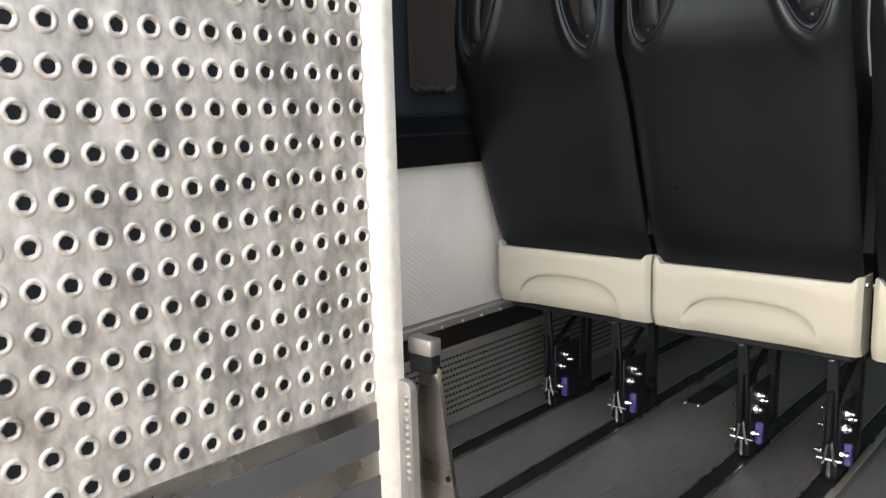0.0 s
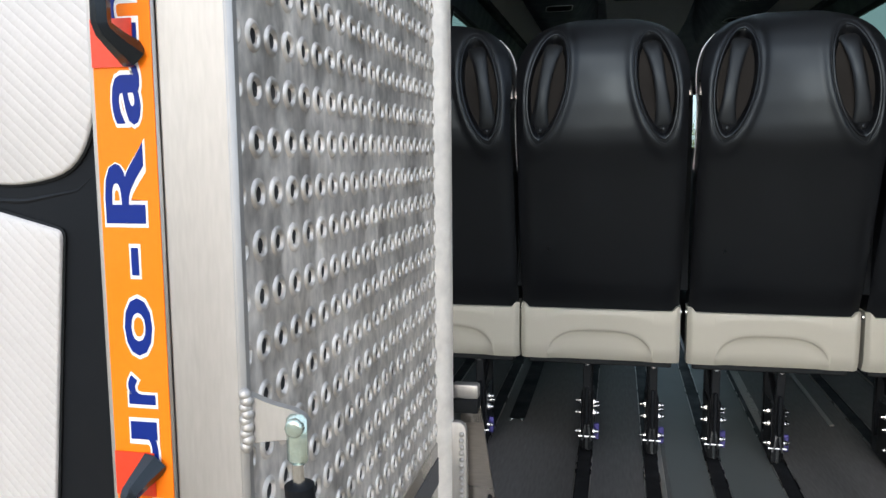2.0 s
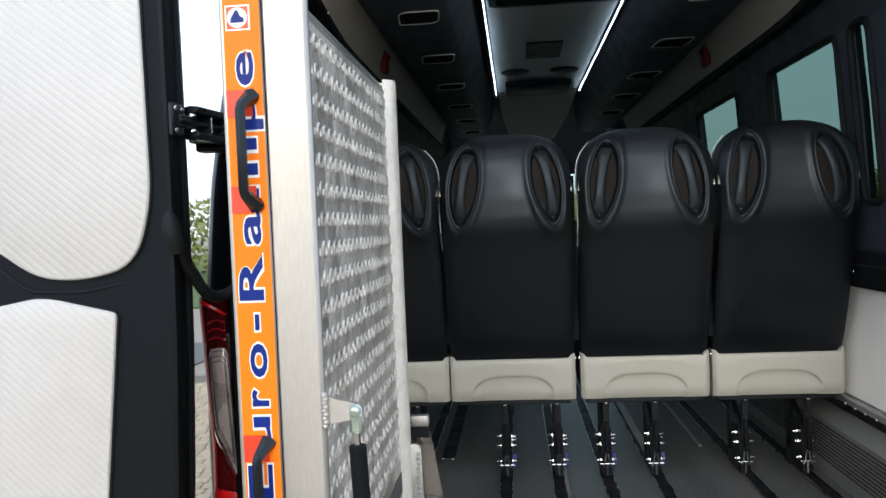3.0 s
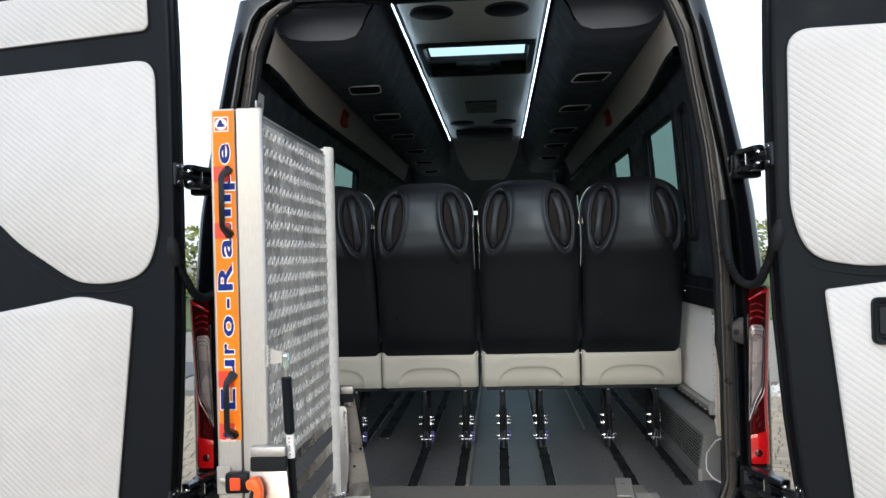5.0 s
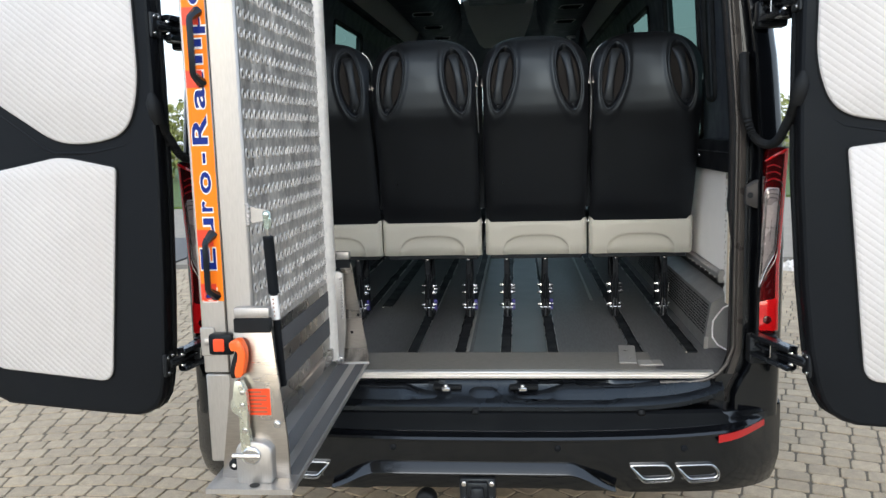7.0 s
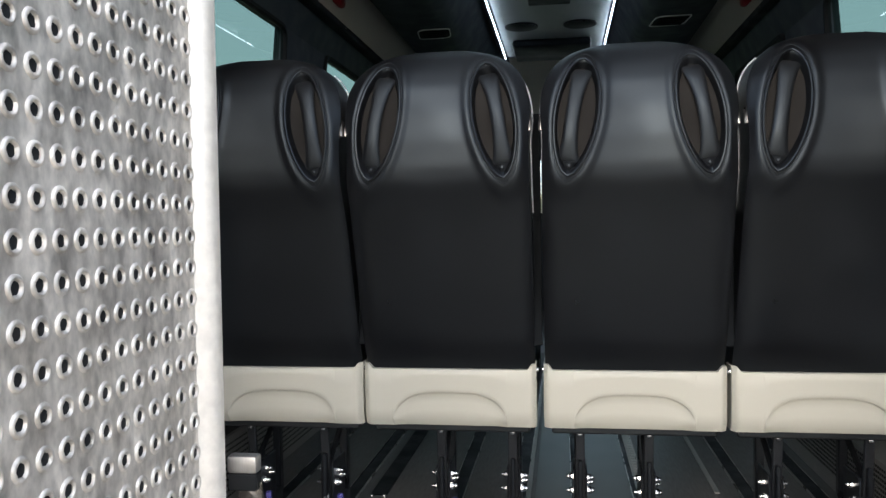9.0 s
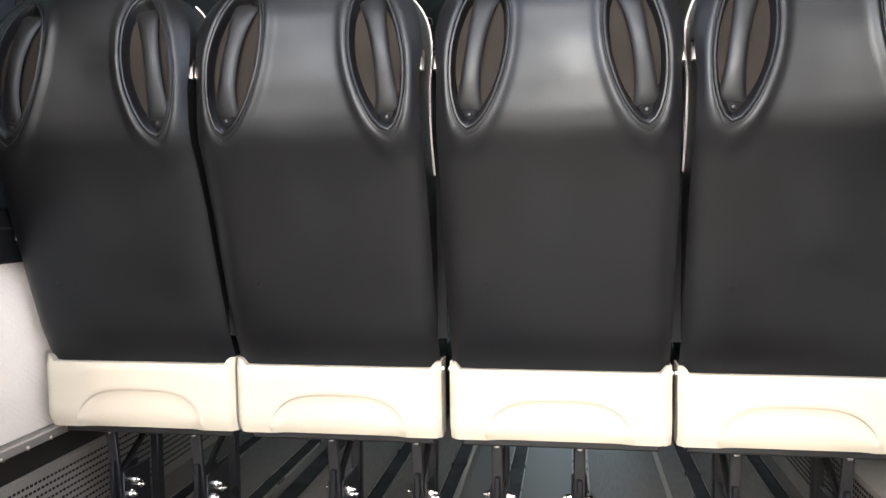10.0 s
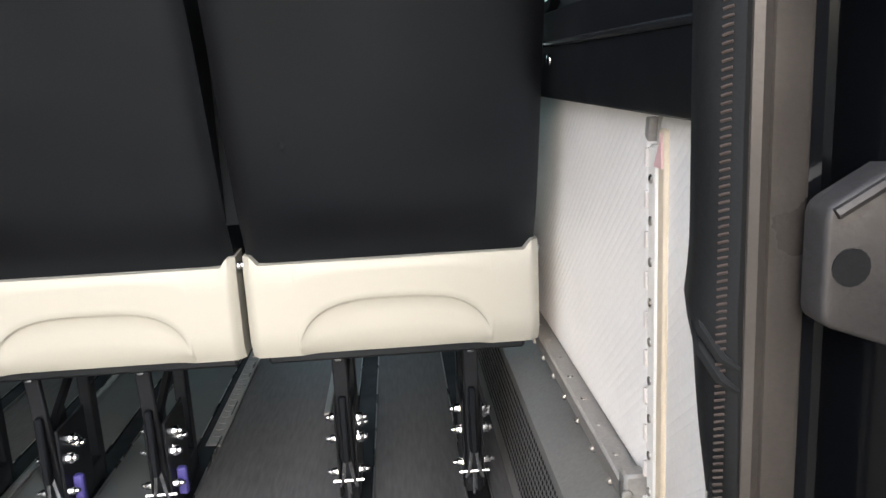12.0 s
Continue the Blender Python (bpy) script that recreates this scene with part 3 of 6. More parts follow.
part("loose_cable", Shape().tube([(0.826, 0.035, 0.918), (0.815, 0.06, 0.905), (0.812, 0.13, 0.862), (0.812, 0.18, 0.832), (0.812, 0.19, 0.80), (0.812, 0.185, 0.772), (0.815, 0.12, 0.762), (0.824, 0.05, 0.766)], 0.0028, 6), M_PALE, van, "thin pale loose cable")

# ---- tail lights ----
for sign in (-1, 1):
    lamp = part("tail_light", Shape().sheet([[(sign * (lerp_table(z, [(0.835, 0.892), (1.05, 0.887), (1.43, 0.905)]) + dx), y, z) for dx, y in ((0.0, 0.03), (0.0, -0.026), (0.008, -0.04), (0.052, -0.043), (0.072, -0.030), (0.085, 0.004), (0.089, 0.05), (0.088, 0.14))] for z in [0.846 + 0.584 * k / 20 for k in range(21)]]), M_DEEPRED, van, "dark red tail light with clear centre")
    def lamp_edge(z):
        return lerp_table(z, [(0.835, 0.892), (1.05, 0.887), (1.43, 0.905)])

    def lens_outline(f):
        """The clear lens's outline, shrunk by f towards its middle: pointed below, on the inner side."""
        pts = [(0.006, 0.985), (0.032, 1.055), (0.056, 1.10), (0.058, 1.29), (0.050, 1.305), (0.016, 1.308), (0.007, 1.295)]
        pts = rounded(pts, [0.012, 0.03, 0.02, 0.012, 0.01, 0.008, 0.01], 4)
        mx, mz = 0.033, 1.18
        return [(mx + (dx - mx) * f, mz + (z - mz) * (0.25 + 0.75 * f)) for dx, z in pts]

    s = Shape()
    s.sheet([[(sign * (lamp_edge(z) + dx), y + 0.9 * max(0.0, dx - 0.045), z) for dx, z in lens_outline(f)] for f, y in ((1.0, -0.036), (1.0, -0.045), (0.96, -0.048), (0.5, -0.049), (0.01, -0.049))], True)
    lens = part("clear_lens", s, M_CLEAR, lamp, "silvery clear lens of the tail light")
    for f in (0.93, 0.80, 0.67):
        part("lens_rib", Shape().tube([(sign * (lamp_edge(z) + dx), -0.0495 + 0.9 * max(0.0, dx - 0.045), z) for dx, z in lens_outline(f)], 0.0011, 5, closed=True), M_SEAL if f < 0.9 else M_CHROME, lens)
    for k in range(5):
        z = 0.962 + 0.020 * k
        part("lens_step", Shape().tube([(sign * (lamp_edge(z) + 0.045 - 0.006 * k), -0.041, z - 0.01), (sign * (lamp_edge(z) + 0.052), -0.040, z + 0.028)], 0.0022, 5), M_RAIL, lamp, "dark step in the red lens")
    for grow in (1.22, 1.5):
        ring = []
        for dx, z in lens_outline(grow):
            dx = min(max(dx, 0.003), 0.070)
            z = max(0.95, min(z, 1.415))
            y = lerp_table(dx, [(0.0, -0.026), (0.008, -0.04), (0.052, -0.043), (0.072, -0.030)])
            ring.append((sign * (lamp_edge(z) + dx), y - 0.0005, z))
        part("reflector_step", Shape().tube(ring, 0.0022, 6, closed=True), M_DEEPRED, lamp, "dark red curved step in the lens")
    low = []
    for k in range(9):
        z = 0.852 + 0.090 * k / 8
        swell = 0.0035 * math.sin(math.pi * k / 8) ** 0.4
        low.append([(sign * (lamp_edge(z) + dx), y - swell * w, z + 0.25 * dx * (k / 8)) for dx, y, w in ((0.002, -0.030, 0.3), (0.010, -0.0405, 1), (0.032, -0.042, 1), (0.052, -0.0436, 1), (0.070, -0.0325, 0.6))])
    part("brake_lens", Shape().sheet(low), M_RED, lamp, "bright red lower lens")
    edge = [[(sign * (lamp_edge(z) + dx), y - 0.0012, z) for dx, y in ((0.060, -0.0385), (0.066, -0.0350), (0.073, -0.0290), (0.0865, 0.005), (0.0905, 0.05))] for z in [0.94 + 0.485 * k / 16 for k in range(17)]]
    part("edge_lens", Shape().sheet(edge), M_RED, lamp, "bright red outer light guide")
    part("top_lens", Shape().tube([(sign * (lamp_edge(1.40) + 0.004), -0.037, 1.388), (sign * (lamp_edge(1.41) + 0.03), -0.0435, 1.404), (sign * (lamp_edge(1.42) + 0.062), -0.040, 1.420)], [0.003, 0.005, 0.006], 8), M_RED, lamp, "bright red upper light guide")
    for k in range(3):
        part("lens_curve", Shape().tube([(sign * (lamp_edge(1.33) + 0.010 + 0.042 * j / 8), -0.0435, 1.326 + 0.022 * k + 0.008 * math.sin(math.pi * j / 8) - 0.0002 * j * k) for j in range(9)], 0.0024, 6), M_DARKRED, lamp, "red curved step in the lens")
    part("lamp_bulb", Shape().disc((sign * 0.924, -0.0455, 0.888), (0, -1, 0), 0.013, 0.003, 16, 0.001), M_DEEPRED, lamp)

# ---- interior: floor, walls, ceiling ----
floor = part("floor", Shape().box(-0.93, 0.93, 0.012, LENGTH, 0.60, FLOOR, 0), M_FLOOR, None, smooth=0)
tagged(floor, "dark grey vinyl floor of the passenger cabin", "floor", kind="structure")
part("aisle_strip", Shape().box(-0.03, 0.245, 0.25, LENGTH - 0.2, FLOOR, FLOOR + 0.0025, 0.001), M_AISLE, floor, "grey-green vinyl aisle strip")


def rail(x, y0, y1, w=0.034):
    s = Shape().box(x - w / 2, x + w / 2, y0, y1, FLOOR, FLOOR + 0.004, 0.001)
    s.box(x - w / 2 - 0.003, x - w / 2, y0, y1, FLOOR, FLOOR + 0.006, 0.001).box(x + w / 2, x + w / 2 + 0.003, y0, y1, FLOOR, FLOOR + 0.006, 0.001)
    return s


for x in (-0.748, -0.552, -0.25, -0.073, 0.093, 0.264, 0.565, 0.757):
    r = part("seat_rail", rail(x, 0.246, 3.6), M_RAIL, floor, "black seat rail let into the floor")
    s = Shape()
    for sx in (-1, 1):
        s.box(x + sx * 0.0195 - 0.0011, x + sx * 0.0195 + 0.0011, 0.246, 3.6, FLOOR + 0.0, FLOOR + 0.0068, 0)
    part("rail_edge", s, M_STEEL, r, "bare metal rail edge")
for x, y0, y1, w, kind in ((-0.047, 0.25, 4.0, 0.012, 0), (0.274, 1.05, 4.5, 0.03, 1), (0.483, 1.16, 4.5, 0.014, 0), (-0.475, 1.05, 3.5, 0.05, 2)):
    if kind == 2:
        slot = part("floor_slot", Shape().box(x - w / 2, x + w / 2, y0, y1, FLOOR, FLOOR + 0.003, 0.001), M_RAIL, floor, "black floor channel")
        for sx in (-1, 1):
            part("end_screw", Shape().disc((x + sx * 0.018, y0 - 0.006, FLOOR), (0, 0, 1), 0.007, 0.004, 10, 0.001), M_CHROME, slot)
        continue
    s = Shape().box(x - w / 2, x + w / 2, y0, y1, FLOOR, FLOOR + 0.006, 0.002)
    if kind:
        for k in range(90):
            y = y0 + 0.012 + 0.03 * k
            s.disc((x, y, FLOOR + 0.005), (0, 0, 1), 0.009, 0.003, 8)
    part("floor_trim", s, M_ALU, floor, "aluminium floor profile")
sill = part("sill_plate", Shape().box(-0.775, 0.60, 0.03, 0.243, FLOOR, FLOOR + 0.004, 0.0015), M_SILL, None)
tagged(sill, "worn brushed steel plate across the loading sill", "sill plate", kind="structure")
edge = part("sill_strip", Shape().box(-0.775, 0.775, -0.006, 0.022, FLOOR - 0.018, FLOOR + 0.006, 0.003).box(-0.775, 0.775, -0.009, -0.004, FLOOR - 0.016, FLOOR - 0.006, 0.001), M_BRIGHT, None)
tagged(edge, "bright aluminium edge strip along the sill", "trim", kind="structure")
latch = thing("lock_bracket", (0.53, 0.15, FLOOR + 0.006), "worn steel ramp lock bracket on the sill plate", "bracket")
part("base_plate", Shape().box(0.492, 0.552, 0.09, 0.31, FLOOR + 0.005, FLOOR + 0.011, 0.002, Matrix.Translation((0.522, 0.2, 0)) @ Matrix.Rotation(radians(-6), 4, "Z") @ Matrix.Translation((-0.522, -0.2, 0))), M_TRIM, latch)
part("locking_tab", Shape().box(0.545, 0.625, 0.06, 0.12, FLOOR + 0.0045, FLOOR + 0.012, 0.003), M_TRIM, latch)
for x, y in ((0.522, 0.24), (0.526, 0.14), (0.59, 0.09)):
    part("bolt", Shape().disc((x, y, FLOOR + 0.010), (0, 0, 1), 0.008, 0.0035, 6, 0.001), M_STEEL, latch)

# side walls with window openings
WINDOWS = [(0.47, 0.60, 1.60, 2.136), (0.70, 1.38, 1.46, 2.135), (1.83, 2.62, 1.46, 2.135), (4.75, 5.6, 1.40, 2.12)]


def wall_x(z):
    return lerp_table(z, [(0.6, 0.93), (1.35, 0.91), (1.46, 0.885), (1.9, 0.862), (2.14, 0.842), (2.30, 0.79), (2.65, 0.70)])


for sign, name in ((-1, "wall_left"), (1, "wall_right")):
    s = Shape()
    ys = sorted({0.13, LENGTH} | {w for q in WINDOWS for w in q[:2]})
    zs = [0.60, 0.95, 1.34, 1.40, 1.46, 1.60, 1.7, 1.9, 2.12, 2.136, 2.30, 2.65]
    for i in range(len(ys) - 1):
        for j in range(len(zs) - 1):
            yc, zc = (ys[i] + ys[i + 1]) / 2, (zs[j] + zs[j + 1]) / 2
            if any(a <= yc <= b and c <= zc <= d for a, b, c, d in WINDOWS):
                continue
            x0, x1 = wall_x(zs[j]), wall_x(zs[j + 1])
            q = [(sign * x0, ys[i], zs[j]), (sign * x0, ys[i + 1], zs[j]), (sign * x1, ys[i + 1], zs[j + 1]), (sign * x1, ys[i], zs[j + 1])]
            o = [(p[0] + sign * 0.035, p[1], p[2]) for p in q]
            s.add(q + o, [(0, 1, 2, 3), (7, 6, 5, 4), (0, 4, 5, 1), (1, 5, 6, 2), (2, 6, 7, 3), (3, 7, 4, 0)])
    wall = part(name, s, M_HEADLINER, None, smooth=20)
    tagged(wall, "black trimmed cabin side wall with window openings", "wall", kind="structure")
    for n, (y0, y1, z0, z1) in enumerate(WINDOWS):
        win = part("window_%d" % (n + 1 + (4 if sign > 0 else 0)), Shape().tube([(sign * (wall_x(z) - 0.001), y, z) for y, z in rounded([(y0, z0), (y1, z0), (y1, z1), (y0, z1)], 0.05, 5)], 0.011, 6, closed=True), M_RUBBER, None)
        tagged(win, "dark tinted side window in a black rubber frame", "window", kind="structure")
        p = Shape().sheet([[(sign * (wall_x(z) + 0.016), y, z) for y in (y0, (y0 + y1) / 2, y1)] for z in (z0, (z0 + z1) / 2, z1)])
        pane = part("pane", p, M_TINT, win, "greenish tinted glass")
        pane.visible_shadow = False
    if sign < 0:
        part("pillar_cover", Shape().prism(rounded([(0.19, 1.98), (0.32, 1.98), (0.43, 2.33), (0.21, 2.36)], [0.02, 0.03, 0.04, 0.02], 4), sign * 0.86, sign * 0.818, "yz", 0.006), M_BAND, wall, "greige pillar cover")
    # black waist rail with a fine ledge
    part("waist_rail", Shape().box(min(sign * 0.862, sign * 0.915), max(sign * 0.862, sign * 0.915), 0.14, 4.7, 1.338, 1.45, 0.008), M_PLASTIC, wall, "glossy black waist rail")
    part("waist_ledge", Shape().box(min(sign * 0.858, sign * 0.9), max(sign * 0.858, sign * 0.9), 0.14, 4.7, 1.405, 1.412, 0.002), M_BLACK, wall)
    for y in (0.664, 1.5, 2.4):
        part("waist_screw", Shape().disc((sign * 0.863, y, 1.388), (-sign, 0, 0), 0.008, 0.005, 10, 0.002), M_CHROME, wall, "small chrome screw")
    joint = 0.30
    for y0, y1 in ((0.135, joint - 0.007), (joint + 0.026, 3.4)):
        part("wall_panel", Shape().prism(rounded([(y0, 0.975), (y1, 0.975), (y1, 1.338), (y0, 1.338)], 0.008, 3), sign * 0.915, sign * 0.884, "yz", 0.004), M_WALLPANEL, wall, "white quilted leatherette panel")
    jt = part("joint_strip", Shape().box(min(sign * 0.879, sign * 0.9), max(sign * 0.879, sign * 0.9), joint - 0.012, joint + 0.012, 0.87, 1.310, 0.003), M_STRIP, wall, "riveted aluminium joint strip")
    for k in range(11):
        part("rivet", Shape().disc((sign * 0.8795, joint + 0.002, 0.90 + 0.038 * k), (-sign, 0, 0), 0.0045, 0.002, 8, 0.0008), M_STEEL, jt)
        part("joint_slot", Shape().box(min(sign * 0.8775, sign * 0.89), max(sign * 0.8775, sign * 0.89), joint + 0.012, joint + 0.018, 0.910 + 0.038 * k, 0.926 + 0.038 * k, 0.001), M_BAND, jt, "grey segment beside the joint strip")
    part("panel_edge", Shape().box(min(sign * 0.880, sign * 0.9), max(sign * 0.880, sign * 0.9), joint - 0.030, joint - 0.0125, 0.87, 1.325, 0.002), M_CREAM, wall, "cream edge strip beside the joint")
    part("panel_clip", Shape().prism(rounded([(joint - 0.002, 1.334), (joint + 0.010, 1.334), (joint + 0.013, 1.316), (joint + 0.003, 1.312)], 0.002, 2), sign * 0.884, sign * 0.8765, "yz", 0.001), M_TRIM, wall, "dark clip above the joint strip")
    part("panel_sticker", Shape().prism([(joint - 0.026, 1.292), (joint - 0.006, 1.292), (joint - 0.024, 1.322)], sign * 0.880, sign * 0.8785, "yz"), M_PINK, wall, "small pale pink sticker")
    lip = 0.865 if sign < 0 else 0.860
    tr = part("panel_trim", Shape().box(min(sign * lip, sign * 0.915), max(sign * lip, sign * 0.915), joint + 0.03, 3.4, 0.950, 0.972, 0.003), M_TRIM, wall, "grey metal trim with flat studs")
    for k in range(16):
        y = joint + 0.07 + 0.075 * k
        if sign < 0:
            part("stud", Shape().disc((sign * 0.866, y, 0.956), (-sign, 0, -0.4), 0.005, 0.006, 8, 0.002), M_STEEL, tr)
        else:
            part("stud", Shape().disc((sign * 0.862, y, 0.953), (-sign, 0, -0.6), 0.004, 0.006, 8, 0.0015), M_STEEL, tr)
            part("rivet", Shape().disc((sign * 0.872, y + 0.02, 0.971), (0, 0, 1), 0.0045, 0.002, 10, 0.001), M_STEEL, tr)
    part("trim_end", Shape().box(min(sign * lip, sign * 0.884), max(sign * lip, sign * 0.884), joint + 0.018, joint + 0.040, 0.938, 0.985, 0.003).disc((sign * 0.862, joint + 0.017, 0.965), (0, -1, 0), 0.006, 0.003, 10, 0.001), M_TRIM, tr, "folded end of the metal trim")
    part("lower_lining", Shape().box(min(sign * 0.895, sign * 0.925), max(sign * 0.895, sign * 0.925), 0.14, 3.4, FLOOR, 0.95, 0.003), M_INNER, wall, "grey-brown lower lining")

# convector boxes along both walls
for sign, front, z1, z2, z3 in ((-1, 0.868, 0.71, 0.885, 0.889), (1, 0.812, 0.735, 0.868, 0.906)):
    box = thing("heater_convector", (sign * 0.85, 1.2, FLOOR), "low grey metal heater box with rows of slots along the wall", "heater")
    back = 0.892
    top = front + (0.018 if sign < 0 else 0.022)
    y0, y1 = (0.30, 2.6)
    face = Shape()
    prof = [(front, FLOOR + 0.002), (front, z1), (top, z2), (back, z3), (back, FLOOR + 0.002)]
    face.prism([(sign * x, z) for x, z in prof], y0, y1, "xz")
    part("housing", face, surface("grey_convector_paint", (0.27, 0.255, 0.235), 0.45, 0.3, bump=0.1) if sign < 0 else surface("dark_convector_paint", (0.26, 0.26, 0.255), 0.4, 0.3, bump=0.1), box, smooth=25)
    slots = Shape()
    ux, uz = top - front, z2 - z1
    ln = math.hypot(ux, uz)
    ux, uz = ux / ln, uz / ln
    nx, nz = -uz, ux
    for r in range(10):
        for k in range(120):
            y = y0 + 0.03 + 0.0135 * k + (0.00675 if r % 2 else 0)
            d = ln * (0.12 + 0.76 * r / 9)
            h = 0.0028 if sign < 0 else 0.0034
            c = [(sign * (front + ux * (d + dd) + nx * 0.0008), yy, z1 + uz * (d + dd) + nz * 0.0008) for dd, yy in ((-h, y - 0.0048), (h, y - 0.0048), (h, y + 0.0048), (-h, y + 0.0048))]
            slots.add(c, [(0, 1, 2, 3)])
    tagged(part("slotted_field", slots, M_RUBBER, box, "dark ventilation slots", smooth=0), kind="stuff")
    part("end_bracket", Shape().box(min(sign * (front - 0.004), sign * (front + 0.012)), max(sign * (front - 0.004), sign * (front + 0.012)), y0 - 0.004, y0 + 0.004, FLOOR, z1 + 0.01, 0.002), M_ALU, box)

# front end with the windscreen
s = Shape()
s.box(-0.95, 0.95, LENGTH, LENGTH + 0.06, 0.6, 1.56, 0).box(-0.95, 0.95, LENGTH, LENGTH + 0.06, 2.05, 2.75, 0)
s.box(-0.95, -0.8, LENGTH, LENGTH + 0.06, 1.56, 2.05, 0).box(0.8, 0.95, LENGTH, LENGTH + 0.06, 1.56, 2.05, 0)
front_wall = part("wall_front", s, M_HEADLINER, None, smooth=0)
tagged(front_wall, "dark front end of the cabin round the windscreen", "wall", kind="structure")
screen = part("window_9", Shape().tube([(x, LENGTH - 0.005, z) for x, z in rounded([(-0.8, 1.56), (0.8, 1.56), (0.8, 2.05), (-0.8, 2.05)], 0.08, 5)], 0.02, 6, closed=True), M_RUBBER, None)
tagged(screen, "clear windscreen at the front of the cabin", "window", kind="structure")
pane = part("pane", Shape().box(-0.8, 0.8, LENGTH + 0.02, LENGTH + 0.026, 1.56, 2.05, 0), M_CLEARGLASS, screen)
pane.visible_shadow = False

# ceiling: ducts on both sides, flat top
s = Shape()
for sign in (-1, 1):
    prof = [(0.325, 2.56), (0.335, 2.49), (0.372, 2.43), (0.39, 2.385), (0.415, 2.352), (0.46, 2.338), (0.60, 2.340), (0.66, 2.352), (0.70, 2.385), (0.735, 2.43)]
    rows = []
    for y, drop in ((0.20, 0.05), (0.26, 0.012), (0.34, 0.0), (2.5, 0.0), (5.1, 0.0)):
        rows.append([(sign * x, y, z + drop * (1 if 0.39 < x < 0.7 else 0.3)) for x, z in prof])
    s.sheet(rows)
    s.sheet([[(sign * x, 0.20, z + 0.03) for x, z in prof], [(sign * x, 0.17, 2.60) for x, z in prof]])
    s.sheet([[(sign * x, 5.1, z) for x, z in prof], [(sign * x, 5.1, 2.62) for x, z in prof]])
s.sheet([[(-0.335, y, 2.565), (-0.270, y, 2.565)] for y in (0.15, 4.4)])
s.sheet([[(0.294, y, 2.565), (0.335, y, 2.565)] for y in (0.15, 4.4)])
s.sheet([[(-0.335, y, 2.562), (0.335, y, 2.562)] for y in (3.9, 4.4)])
s.sheet([[(-0.75, y, z), (0.75, y, z)] for y, z in ((4.4, 2.56), (5.0, 2.45), (5.6, 2.30), (LENGTH, 2.05))])
ceiling = part("ceiling", s, M_DUCT, None, smooth=45)
STATIONS = [0.20, 0.35, 0.5, 0.7, 0.95, 1.2, 2.5, 4.9]


def taper(y):
    """The side trim draws in towards the rear end."""
    return 0.04 * smoothstep(y, 1.1, 0.2)


tagged(ceiling, "black padded ceiling with air ducts on both sides", "ceiling", kind="structure")
for sign in (-1, 1):
    band = part("trim", Shape().sheet([[(sign * (x - taper(y)), y, z + taper(y) * 0.6) for x, z in ((0.735, 2.43), (0.752, 2.40), (0.79, 2.285), (0.795, 2.270))] for y in STATIONS]), M_BAND, None)
    tagged(band, "greige fabric band above the side windows", "trim", kind="structure")
    cornice = part("trim", Shape().sheet([[(sign * (x - taper(y)), y, z + taper(y) * 0.6) for x, z in ((0.83, 2.235), (0.783, 2.235), (0.777, 2.240), (0.775, 2.252), (0.778, 2.264), (0.785, 2.269), (0.83, 2.269))] for y in STATIONS]), M_PLASTIC, None)
    tagged(cornice, "black cornice rail above the side windows", "trim", kind="structure")
    for y in (0.55, 1.1, 1.9, 2.8):
        part("rail_screw", Shape().disc((sign * (0.776 - taper(y)), y, 2.252 + taper(y) * 0.6), (-sign, 0, 0), 0.006, 0.004, 8, 0.001), M_CHROME, cornice)

panel = thing("ceiling_panel", (0, 2.3, 2.55), "grey padded ceiling panel with round speakers and a small screen", "ceiling panel")
s = Shape()
for y0, y1 in ((0.15, 0.93), (1.60, 3.95)):
    s.box(-0.275, 0.300, y0, y1, 2.535, 2.56, 0.006)
for x0, x1 in ((-0.275, -0.264), (0.289, 0.300)):
    s.box(x0, x1, 0.92, 1.61, 2.535, 2.56, 0.004)
part("padding", s, M_GREYLINER, panel)
part("screen", Shape().box(-0.095, 0.105, 2.35, 2.75, 2.526, 2.537, 0.004), M_RAIL, panel, "dark roof screen")
for x, y in ((-0.15, 3.17), (0.16, 3.17), (-0.15, 0.45), (0.15, 0.45)):
    sp = part("speaker", Shape().disc((x, y, 2.536), (0, 0, -1), 0.085, 0.012, 28, 0.005), M_PLASTIC, panel, "round black speaker")
    part("speaker_ring", Shape().tube([(x + 0.085 * math.cos(t), y + 0.085 * math.sin(t), 2.530) for t in [2 * math.pi * k / 28 for k in range(28)]], 0.005, 6, closed=True), M_BLACK, sp)
part("front_console", Shape().box(-0.22, 0.23, 3.48, 3.92, 2.49, 2.537, 0.02), M_PLASTIC, panel, "black roof console")
part("front_lining", Shape().sheet([[(-0.27, 3.96, 2.53), (0.295, 3.96, 2.53)], [(-0.26, 4.5, 2.44), (0.27, 4.5, 2.44)], [(-0.20, 5.2, 2.33), (0.20, 5.2, 2.33)], [(-0.16, 5.25, 2.30), (0.16, 5.25, 2.30)]]), M_BAND, panel, "greige front lining")

